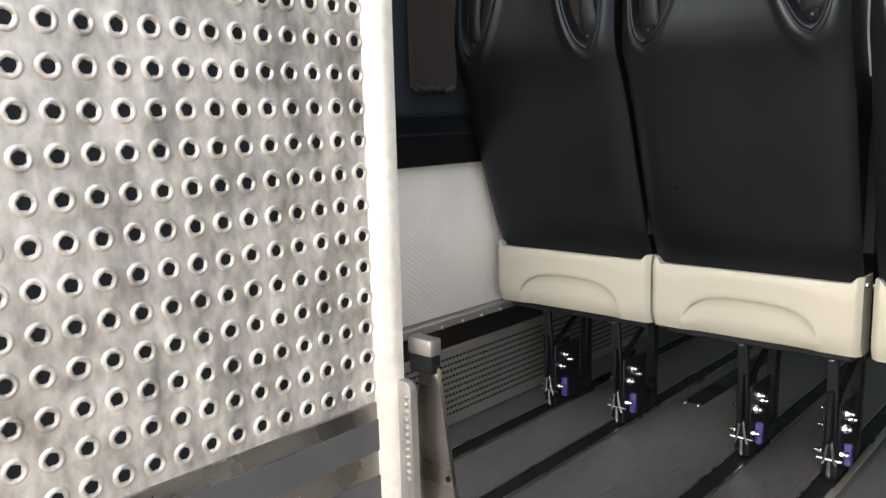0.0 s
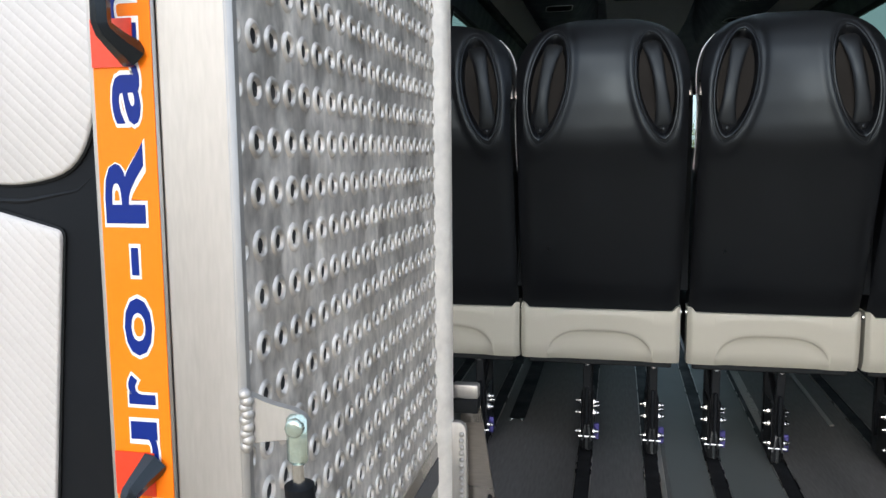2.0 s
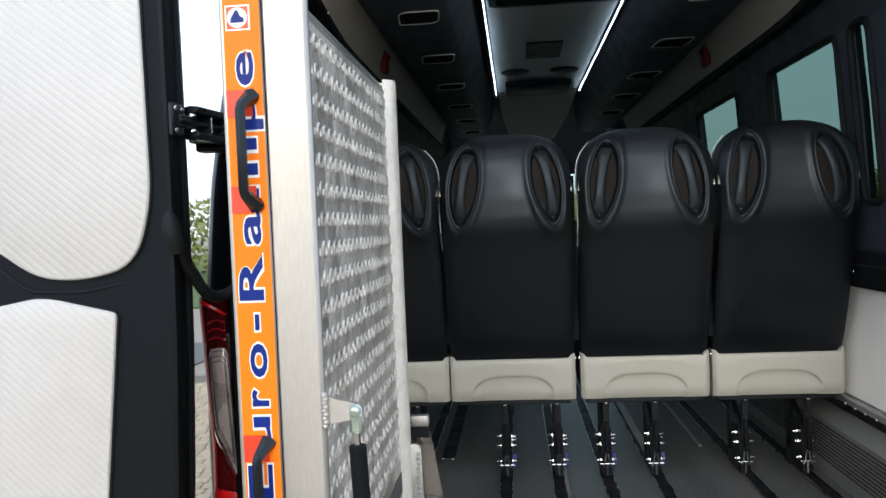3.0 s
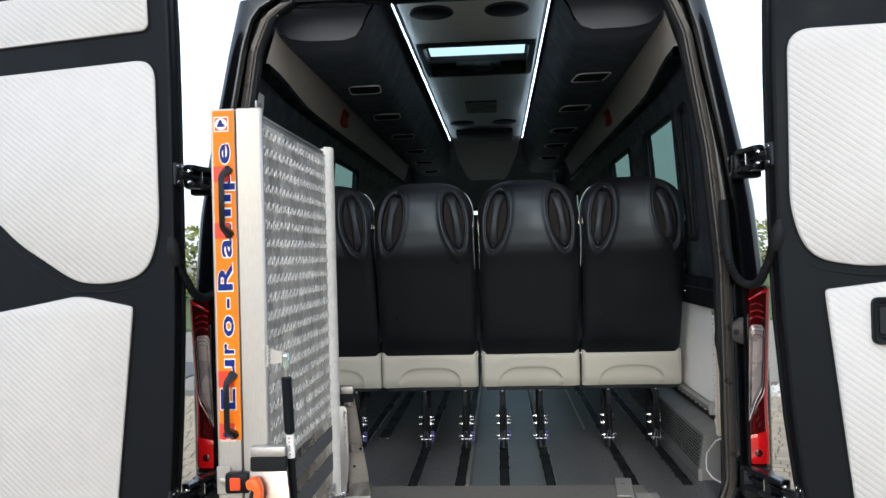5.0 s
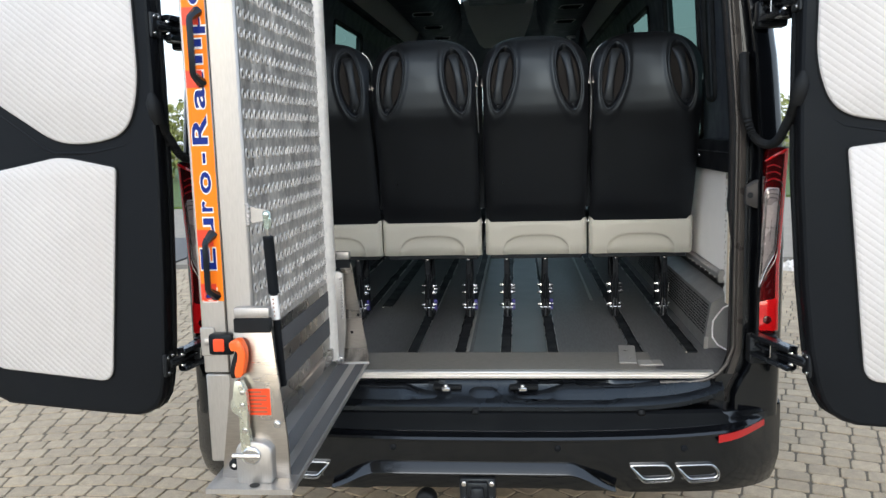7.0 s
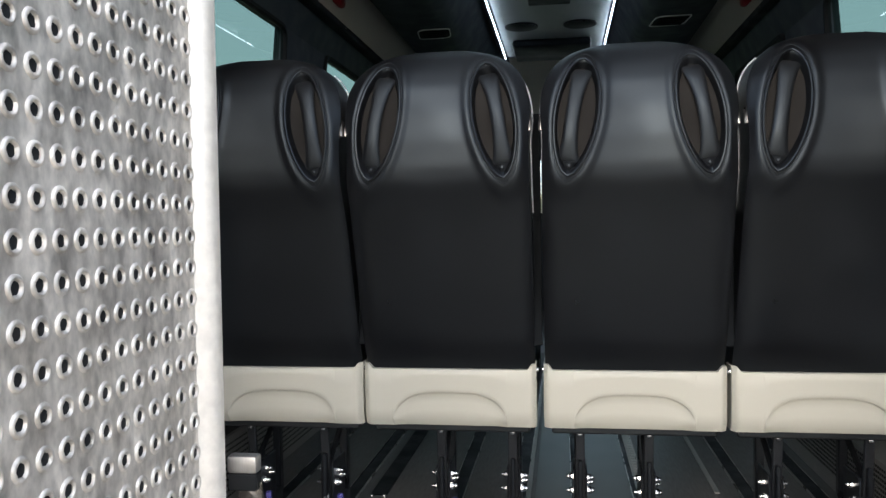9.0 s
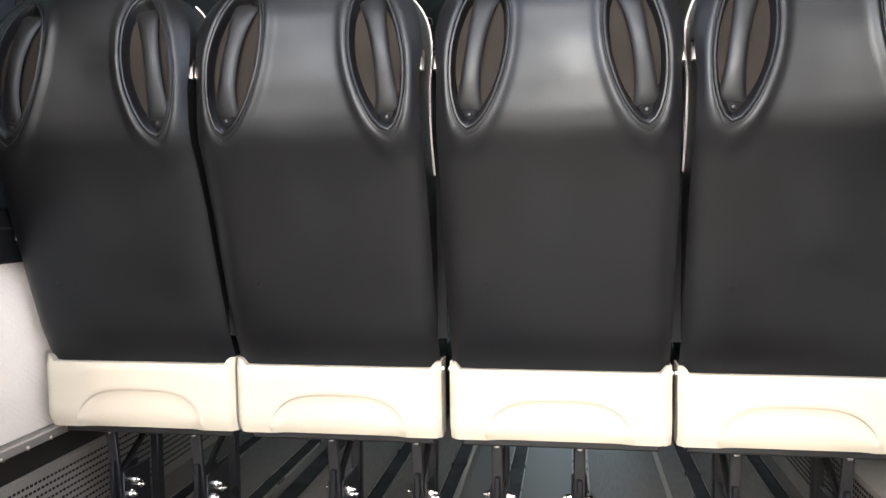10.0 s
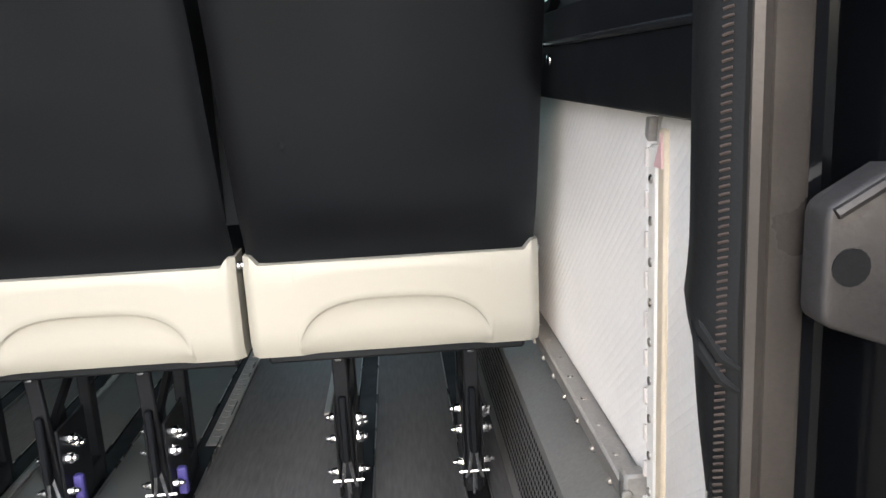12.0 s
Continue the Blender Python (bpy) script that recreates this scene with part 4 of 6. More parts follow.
for sign in (-1, 1):
    side = 0.276 if sign < 0 else 0.301
    led = thing("led_strip", (sign * side, 2.2, 2.56), "white LED light strip along the ceiling panel", "light strip", "LED strips of the ceiling")
    part("light_line", Shape().box(min(sign * (side + 0.010), sign * (side + 0.0125)), max(sign * (side + 0.010), sign * (side + 0.0125)), 0.16, 3.95, 2.5205, 2.5240, 0.0006), M_LED, led)
    # Lip added only to block the light that spills outwards onto the ducts.
    part("strip_shield", Shape().box(min(sign * (side + 0.0128), sign * (side + 0.0160)), max(sign * (side + 0.0128), sign * (side + 0.0160)), 0.155, 3.96, 2.510, 2.556, 0.0008), M_BLACK, led, "black shield added to keep the strip light off the ducts")
hatch = thing("roof_hatch", (0, 1.26, 2.56), "glazed roof hatch in a black frame with crank handle", "roof hatch")
fr = rounded([(-0.264, 0.93), (0.289, 0.93), (0.289, 1.60), (-0.264, 1.60)], 0.05, 5)
fi = rounded([(-0.236, 0.965), (0.261, 0.965), (0.261, 1.565), (-0.236, 1.565)], 0.04, 5)
s = Shape().sheet([[(x, y, 2.575) for x, y in fr], [(x, y, 2.525) for x, y in fr], [(x, y, 2.522) for x, y in fi], [(x, y, 2.575) for x, y in fi]], True)
part("hatch_frame", s, M_PLASTIC, hatch)
gl = part("hatch_glass", Shape().box(-0.260, 0.285, 0.94, 1.44, 2.576, 2.580, 0), M_CLEARGLASS, hatch)
gl.visible_shadow = False
part("hatch_housing", Shape().box(-0.260, 0.285, 1.43, 1.60, 2.560, 2.60, 0.006), M_PLASTIC, hatch, "black hatch mechanism housing")
part("crank_handle", Shape().box(-0.10, 0.13, 1.40, 1.46, 2.535, 2.562, 0.008).box(-0.01, 0.08, 1.37, 1.46, 2.52, 2.548, 0.01), M_PLASTIC, hatch, "black crank handle")

vent = thing("ceiling_vent", (-0.504, 0.938, 2.338), "black air vent with a pale rim in the ceiling duct", "air vent", "air vents of the ceiling ducts")
o = rounded([(-0.064, -0.085), (0.080, -0.085), (0.064, 0.085), (-0.080, 0.085)], [0.05, 0.02, 0.05, 0.02], 6)
part("rim", Shape().tube([(-0.504 + x, 0.938 + y, 2.3345) for x, y in o], 0.0025, 6, closed=True), M_PALE, vent, "pale rim")
part("opening", Shape().prism([(-0.504 + x * 0.96, 0.938 + y * 0.96) for x, y in o], 2.3375, 2.3345, "xy"), M_RUBBER, vent)
for k in range(4):
    y = 0.938 - 0.06 + 0.035 * k
    part("slat", Shape().box(-0.504 - 0.055, -0.504 + 0.05, y, y + 0.004, 2.329, 2.3345, 0.001), M_PLASTIC, vent)
for y in (1.67, 2.41, 3.17, 3.89, 4.62):
    copy_thing(vent, pose(-0.504, y, 2.338))
for y in (0.86, 1.622, 2.388, 3.10, 3.825):
    copy_thing(vent, pose(0.522, y, 2.338, 0, 0, 180))
for sign, y in ((-1, 1.75), (1, 2.05)):
    h = thing("emergency_hammer", (sign * 0.765, y, 2.33), "red emergency hammer on the greige band", "hammer")
    part("holder", Shape().box(min(sign * 0.745, sign * 0.775), max(sign * 0.745, sign * 0.775), y - 0.05, y + 0.05, 2.30, 2.40, 0.012), surface("red_plastic", (0.3, 0.01, 0.02), 0.4), h)
    part("hammer_head", Shape().box(min(sign * 0.735, sign * 0.76), max(sign * 0.735, sign * 0.76), y - 0.03, y + 0.03, 2.36, 2.385, 0.006), surface("dark_red_plastic", (0.2, 0.01, 0.015), 0.4), h)
handle = thing("grab_bracket", (0.64, 4.9, 2.12), "pale metal grab bracket under the ceiling duct", "bracket")
part("bar", Shape().tube([(0.62, 4.9, 2.335), (0.63, 4.88, 2.28), (0.65, 4.88, 2.14), (0.66, 4.9, 2.12)], 0.012, 8), M_PALE, handle)
part("foot", Shape().box(0.60, 0.68, 4.88, 4.93, 2.325, 2.345, 0.004), M_PALE, handle)

driver = thing("driver_seat", (-0.42, 4.8, FLOOR), "dark driver seat with headrest at the front of the cabin", "seat")
part("backrest", Shape().prism(rounded([(-0.68, 1.1), (-0.16, 1.1), (-0.18, 1.70), (-0.25, 1.76), (-0.59, 1.76), (-0.66, 1.70)], 0.05, 4), 4.74, 4.60, "xz", 0.03), M_HEADLINER, driver)
part("headrest", Shape().prism(rounded([(-0.56, 1.78), (-0.28, 1.78), (-0.30, 1.98), (-0.54, 1.98)], 0.05, 4), 4.73, 4.63, "xz", 0.02), M_HEADLINER, driver)
part("seat_base", Shape().box(-0.66, -0.18, 4.62, 5.15, FLOOR, 1.14, 0.04), M_HEADLINER, driver)
for x in (-0.47, -0.37):
    part("headrest_post", Shape().tube([(x, 4.68, 1.74), (x, 4.68, 1.80)], 0.007, 8), M_CHROME, driver)
for sign in (-1, 1):
    casting = rounded([(sign * 0.852, 1.312), (sign * 0.940, 1.362), (sign * 0.940, 1.221), (sign * 0.852, 1.255)], 0.006, 3)
    buf = part("door_buffer", Shape().prism(casting, -0.016, -0.036, "xz", 0.003), surface("grey_zinc_casting", (0.029, 0.029, 0.031), 0.5, 0.1, bump=0.3), van, "grey cast door buffer bracket")
    part("buffer_rib", Shape().tube([(sign * 0.856, -0.037, 1.309), (sign * 0.933, -0.037, 1.353)], 0.003, 6), bpy.data.materials["grey_zinc_casting"], buf)
    part("buffer_hole", Shape().disc((sign * 0.865, -0.0358, 1.283), (0, -1, 0), 0.0095, 0.001, 16), M_RAIL, buf)


# ---- rear row of seats ----
def seat_half_width(z):
    if z < 1.66:
        return lerp_table(z, [(1.12, 0.204), (1.25, 0.2045), (1.45, 0.2045), (1.6, 0.202), (1.66, 0.201)])
    t = min(1.0, (z - 1.66) / 0.208)
    return 0.201 * max(0.0, 1 - t ** 3.0) ** 0.42 + 0.02 * t


LEAN = [(1.12, 0.722), (1.15, 0.706), (1.20, 0.681), (1.30, 0.645), (1.40, 0.612), (1.48, 0.583), (1.52, 0.567), (1.545, 0.556), (1.565, 0.549), (1.60, 0.545), (1.66, 0.546), (1.72, 0.553), (1.78, 0.566), (1.82, 0.582), (1.85, 0.602), (1.87, 0.632)]


def seat_lean(z):
    """The back's middle line, eased between the rows of LEAN."""
    weights = (1, 4, 9, 14, 16, 14, 9, 4, 1)
    return sum(w * lerp_table(z + 0.005 * (k - 4), LEAN) for k, w in enumerate(weights)) / 72


TURN = radians(9)


OVAL_UP, OVAL_DOWN, OVAL_HALF = 0.126, 0.131, 0.046


def oval_norm(along, across):
    """1 on the rim of a recess that is round above and more pointed below."""
    a, b = abs(along) / (OVAL_UP if along > 0 else OVAL_DOWN), abs(across) / OVAL_HALF
    p = 2.0 if along > 0 else 1.75
    return (a ** p + b ** p) ** (1 / p)


def oval_rim(t, grow):
    """A point of the rim, along and across the axis, at angle t."""
    c, q = math.cos(t), math.sin(t)
    n = oval_norm(c * 0.1, q * 0.1)
    return c * 0.1 / n * grow, q * 0.1 / n * grow


def oval(x, z):
    """How far (x, z) lies from the axis of the oval recess: below 1 inside."""
    dx, dz = abs(x) - 0.128, z - 1.704
    along, across = dz * math.cos(TURN) - dx * math.sin(TURN), dx * math.cos(TURN) + dz * math.sin(TURN)
    return oval_norm(along, across)


def seat_back(x, z):
    w = seat_half_width(z)
    e = abs(x) / w
    y = seat_lean(z) + 0.016 * e ** 12
    swell = smoothstep(z, 1.525, 1.58) * (1 - smoothstep(z, 1.70, 1.85))
    y -= 0.005 * swell * smoothstep(abs(x), 0.0, 0.15)
    y += 0.004 * smoothstep(z, 1.24, 1.14) * (1 - e ** 4)
    q = oval(x, z)
    y += 0.021 * (1 - smoothstep(q, 0.80, 0.99))
    y -= 0.0036 * math.exp(-((min(q, 6.0) - 1.22) / 0.2) ** 2)
    y += 0.0010 * math.exp(-((min(q, 6.0) - 1.09) / 0.035) ** 2)
    return y


def seat_at(cx):
    seat = thing("minibus_seat", (cx, 0.9, FLOOR), "black leatherette minibus seat with beige plastic skirt, seen from behind", "seat", "rear row of seats")
    s = Shape()
    nu, nv = 170, 230
    zs = [1.115 + (1.866 - 1.115) * (1 - (1 - k / nv) ** 1.06) for k in range(nv + 1)]
    back, front = [], []
    for z in zs:
        w = seat_half_width(z)
        xs = [w * (-1 + 2 * k / nu) for k in range(nu + 1)]
        back.append([(cx + x, seat_back(x, z), z) for x in xs])
        front.append([(cx + x, seat_lean(z) + 0.140 - 0.03 * (abs(x) / w) ** 6 - 0.05 * smoothstep(z, 1.75, 1.87), z) for x in xs])
    s.sheet(back)
    s.sheet(front)
    for side in (0, nu):
        s.sheet([[b[side], f[side]] for b, f in zip(back, front)])
    s.sheet([back[-1], front[-1]])
    s.sheet([back[0], front[0]])
    rest = part("backrest", s, M_LEATHER, seat, smooth=60)
    for sx in (-1, 1):
        c, sn = math.cos(TURN), math.sin(TURN)
        for grow, thick, material, sink, word in ((1.0, 0.0036, M_LEATHER, 0.0004, "raised leatherette piping"), (1.095, 0.0010, M_PIPING, 0.0004, "dark seam round the recess")):
            loop = []
            for k in range(64):
                along, across = oval_rim(2 * math.pi * k / 64, grow)
                x, z = sx * (0.128 + across * c - along * sn), 1.704 + along * c + across * sn
                if abs(x) > 0.955 * seat_half_width(z):
                    x = sx * 0.955 * seat_half_width(z)
                loop.append((cx + x, min(seat_back(x, z), seat_back(x * 1.03, z), seat_back(x * 0.97, z)) + sink, z))
            part("piping", Shape().tube(loop, thick, 8, closed=True), material, rest, word)
        strap = []
        for k in range(29):
            a = -0.104 + 0.206 * k / 28
            bow = math.sin(math.pi * k / 28) ** 0.55
            half = 0.0150 + 0.010 * abs(2 * k / 28 - 1) ** 2.5
            off = 0.008 * bow
            row = []
            for m in range(12):
                t = 2 * math.pi * m / 12
                o = off + half * math.cos(t)
                x, z = sx * (0.128 + o * c - a * sn), 1.704 + a * c + o * sn
                row.append((cx + x, seat_lean(z) + 0.0165 - 0.012 * bow + 0.0055 * math.sin(t), z))
            strap.append(row)
        part("grab_handle", Shape().sheet(strap, True), M_STRAP, rest, "moulded grab handle in the oval recess")
        cup = []
        for f in (0.0, 0.42, 0.84):
            row = []
            for k in range(32):
                along, across = oval_rim(2 * math.pi * k / 32, f)
                z = 1.704 + along * c + across * sn
                row.append((cx + sx * (0.128 + across * c - along * sn), seat_lean(z) + 0.0142, z))
            cup.append(row)
        part("recess_lining", Shape().sheet(cup, True), M_RECESS, rest, "brown-grey lining of the recess")
        foot = [(-0.016, -0.098), (0.016, -0.098), (0.008, -0.119), (-0.008, -0.119)]
        pts = [(cx + sx * (0.128 + o * c - a * sn), 1.704 + a * c + o * sn) for o, a in foot]
        part("handle_foot", Shape().prism(pts, seat_lean(1.6) + 0.021, seat_lean(1.6) + 0.007, "xz", 0.004), M_PLASTIC, rest, "black foot of the grab handle")
        part("recess_screw", Shape().disc((cx + sx * 0.145, seat_lean(1.597) + 0.008, 1.597), (0, -1, 0), 0.005, 0.004, 10, 0.002), M_BLACK, rest)
        # light seam piping along the side edge, hook at the shoulder
        edge_pts = [(cx + sx * (seat_half_width(z) + 0.002), seat_lean(z) + 0.104, z) for z in [1.50 + 0.335 * k / 22 for k in range(23)]]
        part("side_seam", Shape().tube(edge_pts, 0.0020, 6), surface("pale_grey_piping", (0.52, 0.55, 0.6), 0.35, bump=0.0) if sx < 0 and cx < -0.6 else bpy.data.materials["pale_grey_piping"], rest, "pale grey edge piping")
        hk = Shape().disc((cx + sx * 0.196, 0.580, 1.705), (sx, -0.3, 0), 0.009, 0.010, 12, 0.003)
        hk.tube([(cx + sx * 0.200, 0.580, 1.705), (cx + sx * 0.203, 0.570, 1.694), (cx + sx * 0.203, 0.568, 1.676)], 0.006, 8)
        part("belt_guide", hk, M_STEEL, rest, "bright metal belt guide")
        part("guide_pad", Shape().box(cx + sx * 0.196 - 0.006, cx + sx * 0.196 + 0.006, 0.560, 0.574, 1.655, 1.680, 0.003), M_BLACK, rest)
    if cx < 0.6:
        part("belt_webbing", Shape().box(cx + 0.199, cx + 0.223, 0.70, 0.703, 1.19, 1.73, 0.001), M_MATT, rest, "black belt webbing hanging beside the backrest")
    # skirt
    def skirt_y(x, z):
        side = smoothstep(abs(x), 0.192, 0.2075) ** 2
        return 0.699 + 0.012 * side + 0.012 * smoothstep(z, 1.01, 0.992) + 0.03 * (1.13 - z) * 0.6 + 0.006 * smoothstep(z, 1.122, 1.132)

    def arch_z(x):
        return 0.9935 if abs(x) >= 0.139 else 0.9935 + 0.0805 * (1 - (abs(x) / 0.139) ** 3.4) ** 0.5

    xs = [-0.2075 + 0.415 * k / 80 for k in range(81)] + [q * e for q in (0.128, 0.1325, 0.1355, 0.1372, 0.1382, 0.1388, 0.139) for e in (-1, 1)]
    xs = sorted(xs)
    grid, gback = [], []
    for level in range(15):
        row, rb = [], []
        for x in xs:
            za = arch_z(x)
            top = 1.130 + 0.013 * smoothstep(abs(x), 0.186, 0.197)
            if level < 5:
                z, sink = 0.992 + (za - 0.0032 - 0.992) * level / 4 if za > 0.998 else 0.992 + 0.0002 * level, 1.0
            elif level == 5:
                z, sink = (za - 0.0008 if za > 0.998 else 0.9931), 0.85
            elif level == 6:
                z, sink = za + 0.0004, 0.15
            else:
                z, sink = za + 0.0018 + (top - za - 0.0018) * ((level - 7) / 7) ** 1.0, 0.0
            row.append((cx + x, skirt_y(x, z) + 0.0075 * sink * (abs(x) < 0.1389) * smoothstep(za, 1.012, 1.062), z))
            rb.append((cx + x, 0.77, z))
        grid.append(row)
        gback.append(rb)
    s = Shape().sheet(grid).sheet([grid[-1], gback[-1]]).sheet([grid[0], gback[0]])
    for side in (0, len(xs) - 1):
        s.sheet([[a[side], b[side]] for a, b in zip(grid, gback)])
    part("skirt", s, M_BEIGE, seat, "beige plastic skirt with an arched relief", smooth=50)
    for sx in (-1, 1):
        part("skirt_bolt", Shape().disc((cx + sx * 0.2085, 0.725, 1.128), (sx, 0, 0), 0.006, 0.004, 8, 0.001), M_CHROME, seat)
    part("cushion", Shape().box(cx - 0.205, cx + 0.205, 0.79, 1.24, 0.99, 1.16, 0.04), M_LEATHER, seat)
    part("seat_pan", Shape().box(cx - 0.19, cx + 0.19, 0.74, 1.18, 0.972, 0.992, 0.004), M_BLACK, seat)
    return seat


def leg(seat, x, tag):
    lean = Matrix.Translation((x, 0.775, 0.975)) @ Matrix.Rotation(radians(7), 4, "X")
    lg = part("seat_leg", Shape().box(-0.011, 0.011, -0.006, 0.006, -0.245, 0.0, 0.002, lean), M_BLACK, seat, "black steel leg clamped to the floor rail")
    part("rail_foot", Shape().box(x - 0.014, x + 0.014, 0.80, 0.96, FLOOR + 0.006, FLOOR + 0.05, 0.006), M_BLACK, lg)
    part("rear_post", Shape().box(x - 0.011, x + 0.011, 0.95, 0.975, FLOOR + 0.01, 0.975, 0.003), M_BLACK, lg)
    for sx in (-1, 1):
        part("side_plate", Shape().box(x + sx * 0.0145 - 0.0025, x + sx * 0.0145 + 0.0025, 0.79, 0.90, FLOOR + 0.02, 0.87, 0.003), M_BLACK, lg)
    part("brace", Shape().tube([(x, 0.80, 0.86), (x, 1.0, 0.975)], 0.008, 6), M_BLACK, lg)
    part("spring_pin", Shape().box(x - 0.006, x + 0.006, 0.768, 0.782, 0.79, 0.90, 0.003), M_PLASTIC, lg)
    b = Shape()
    for sx, y, z, r in ((-1, 0.83, 0.842, 0.0085), (1, 0.825, 0.842, 0.0085), (-1, 0.815, 0.812, 0.0075), (1, 0.81, 0.815, 0.0095), (1, 0.845, 0.825, 0.009), (-1, 0.80, 0.762, 0.007), (1, 0.80, 0.764, 0.007)):
        h = Shape().disc((x + sx * 0.016, y, z), (sx, 0, 0), r, 0.012, 8, 0.003)
        h.disc((x + sx * 0.026, y, z), (sx, 0, 0), r * 0.55, 0.008, 8, 0.002)
        part("bolt", h, M_CHROME, lg, "zinc-plated bolt")
    part("bolt", Shape().disc((x, 0.768, 0.968), (0, -1, 0), 0.008, 0.006, 6, 0.002), M_CHROME, lg, "zinc-plated bolt")
    clip = Shape().tube([(x - 0.013, 0.785, 0.742), (x - 0.008, 0.784, 0.758), (x - 0.003, 0.782, 0.795), (x + 0.003, 0.782, 0.795), (x + 0.008, 0.784, 0.758), (x + 0.013, 0.785, 0.742)], 0.0032, 6)
    clip.tube([(x - 0.024, 0.786, 0.752), (x + 0.024, 0.786, 0.752)], 0.003, 6).tube([(x, 0.785, 0.752), (x, 0.787, 0.712)], 0.004, 6)
    part("release_clip", clip, M_CHROME, lg, "bright wire release clip")
    if tag:
        part("tag", Shape().box(x + 0.018, x + 0.034, 0.812, 0.826, 0.735, 0.782, 0.003), M_PURPLE, lg, "small violet tag")


for cx, legs in ((-0.6355, ((-0.742, 1), (-0.548, 1))), (-0.2155, ((-0.247, 1), (-0.07, 1))), (0.2165, ((0.093, 1), (0.256, 1))), (0.6415, ((0.55, 0), (0.751, 0)))):
    seat = seat_at(cx)
    for x, tag in legs:
        leg(seat, x, tag)

# ---- pleated curtain beside the rear window ----
curtain = thing("window_curtain", (-0.85, 0.48, 1.50), "dark pleated curtain gathered beside the rear side window", "curtain")
rows = []
for z, squeeze, back in ((1.507, 0.92, 0.012), (1.525, 0.97, 0.0), (1.58, 1.0, 0.0), (1.8, 0.97, 0.0), (2.0, 0.9, 0.012), (2.2, 0.82, 0.035)):
    rows.append([(-0.842 - back * 0.3 + 0.045 * (1.9 - z) * 0 + 0.009 * math.cos(k * math.pi / 2), 0.485 + (-0.07 + 0.14 * k / 72) * squeeze, z + 0.006 * math.sin(k * 0.4) * (z < 1.54)) for k in range(73)])
part("pleated_cloth", Shape().sheet(rows), M_CLOTH, curtain)
part("curtain_hem", Shape().tube([(-0.838 + 0.004 * math.cos(k), 0.42 + 0.0105 * k, 1.510 + 0.003 * math.sin(k * 1.7)) for k in range(13)], 0.006, 8), M_CLOTH, curtain, "rolled hem of the curtain")

# ---- folded wheelchair ramp, swung out behind the sill ----
RN, RF = -0.832, -0.008          # near and far side
XT = -0.488                      # tread
TOP, BOT = 1.931, 0.735
ramp = thing("wheelchair_ramp", (-0.5, -0.42, FLOOR), "folded aluminium wheelchair ramp with perforated tread and orange lettered strip", "wheelchair ramp")


def tread(x, y0, y1, z0, z1, cols, rows, face):
    """A sheet with raised, pierced dimples. cols and rows: their places; face: 1 or -1, the way that they stand out."""
    s = Shape()
    ys = [y0] + [(a + b) / 2 for a, b in zip(cols, cols[1:])] + [y1]
    zs = [z0] + [(a + b) / 2 for a, b in zip(rows, rows[1:])] + [z1]
    n = 16
    wob = random.Random(4)
    for i, cy in enumerate(cols):
        for j, cz in enumerate(rows):
            sq = []
            for k in range(n):
                t = 2 * math.pi * k / n
                c, q = math.cos(t), math.sin(t)
                f = 1 / max(abs(c), abs(q))
                yy = cy + (c * f) * ((ys[i + 1] - cy) if c > 0 else (cy - ys[i]))
                zz = cz + (q * f) * ((zs[j + 1] - cz) if q > 0 else (cz - zs[j]))
                sq.append((x, yy, zz))
            rings = [sq]
            for r, h, jag in ((0.0148, 0.0, 0), (0.0143, 0.0009, 0), (0.0134, 0.0021, 0), (0.0120, 0.0029, 0), (0.0104, 0.0030, 0.0002), (0.0092, 0.0024, 0.0005), (0.0082, 0.0012, 0.0009), (0.0075, -0.0009, 0.0008)):
                rings.append([(x + face * (h + wob.uniform(-jag, jag) * 0.4), cy + (r + (jag if k % 3 else -jag) * 0.45 + wob.uniform(-jag, jag)) * math.cos(2 * math.pi * k / n), cz + (r + (jag if k % 3 else -jag) * 0.45 + wob.uniform(-jag, jag)) * math.sin(2 * math.pi * k / n)) for k in range(n)])
            s.sheet(rings, True)
    return s


cols = [-0.794 + 0.0384 * k for k in range(20)]
rows_z = [1.879 - 0.0461 * k for k in range(19)][::-1]
part("tread_sheet", tread(XT, RN + 0.006, RF - 0.03, 1.022, 1.908, cols, rows_z, 1), M_TREAD, ramp, "perforated aluminium tread with raised pierced dimples", smooth=33)
# Grip material reused only for its dark tone: painted shade behind the tread.
part("back_sheet", Shape().box(-0.588, -0.583, RN + 0.006, RF - 0.006, 0.96, 1.92, 0.001), M_GRIP, ramp, "second ramp half folded behind, coloured dark as shade behind the holes")
# Flat black discs close the holes; the shade inside is painted on.
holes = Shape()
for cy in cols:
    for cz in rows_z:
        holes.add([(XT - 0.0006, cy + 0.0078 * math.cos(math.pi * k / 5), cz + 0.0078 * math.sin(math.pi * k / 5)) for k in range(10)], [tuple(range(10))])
part("hole_shade", holes, M_RAIL, ramp, "black discs standing in for the shade inside the tread holes", smooth=0, kind="stuff")
# side rails of both folded halves
part("side_rail", Shape().box(-0.5355, -0.4730, RN, RN + 0.008, BOT, TOP, 0.003).box(-0.487, -0.4705, RN + 0.001, RN + 0.016, BOT, TOP, 0.004), M_ALU, ramp, "bare aluminium side rail")
part("side_rail", Shape().box(-0.598, -0.537, RN, RN + 0.008, BOT + 0.22, TOP, 0.003), M_ALU, ramp, "bare aluminium side rail")
part("side_rail", Shape().box(-0.596, -0.537, RN + 0.001, RN + 0.012, BOT, BOT + 0.216, 0.003), M_ALU, ramp, "bare aluminium lower rail")
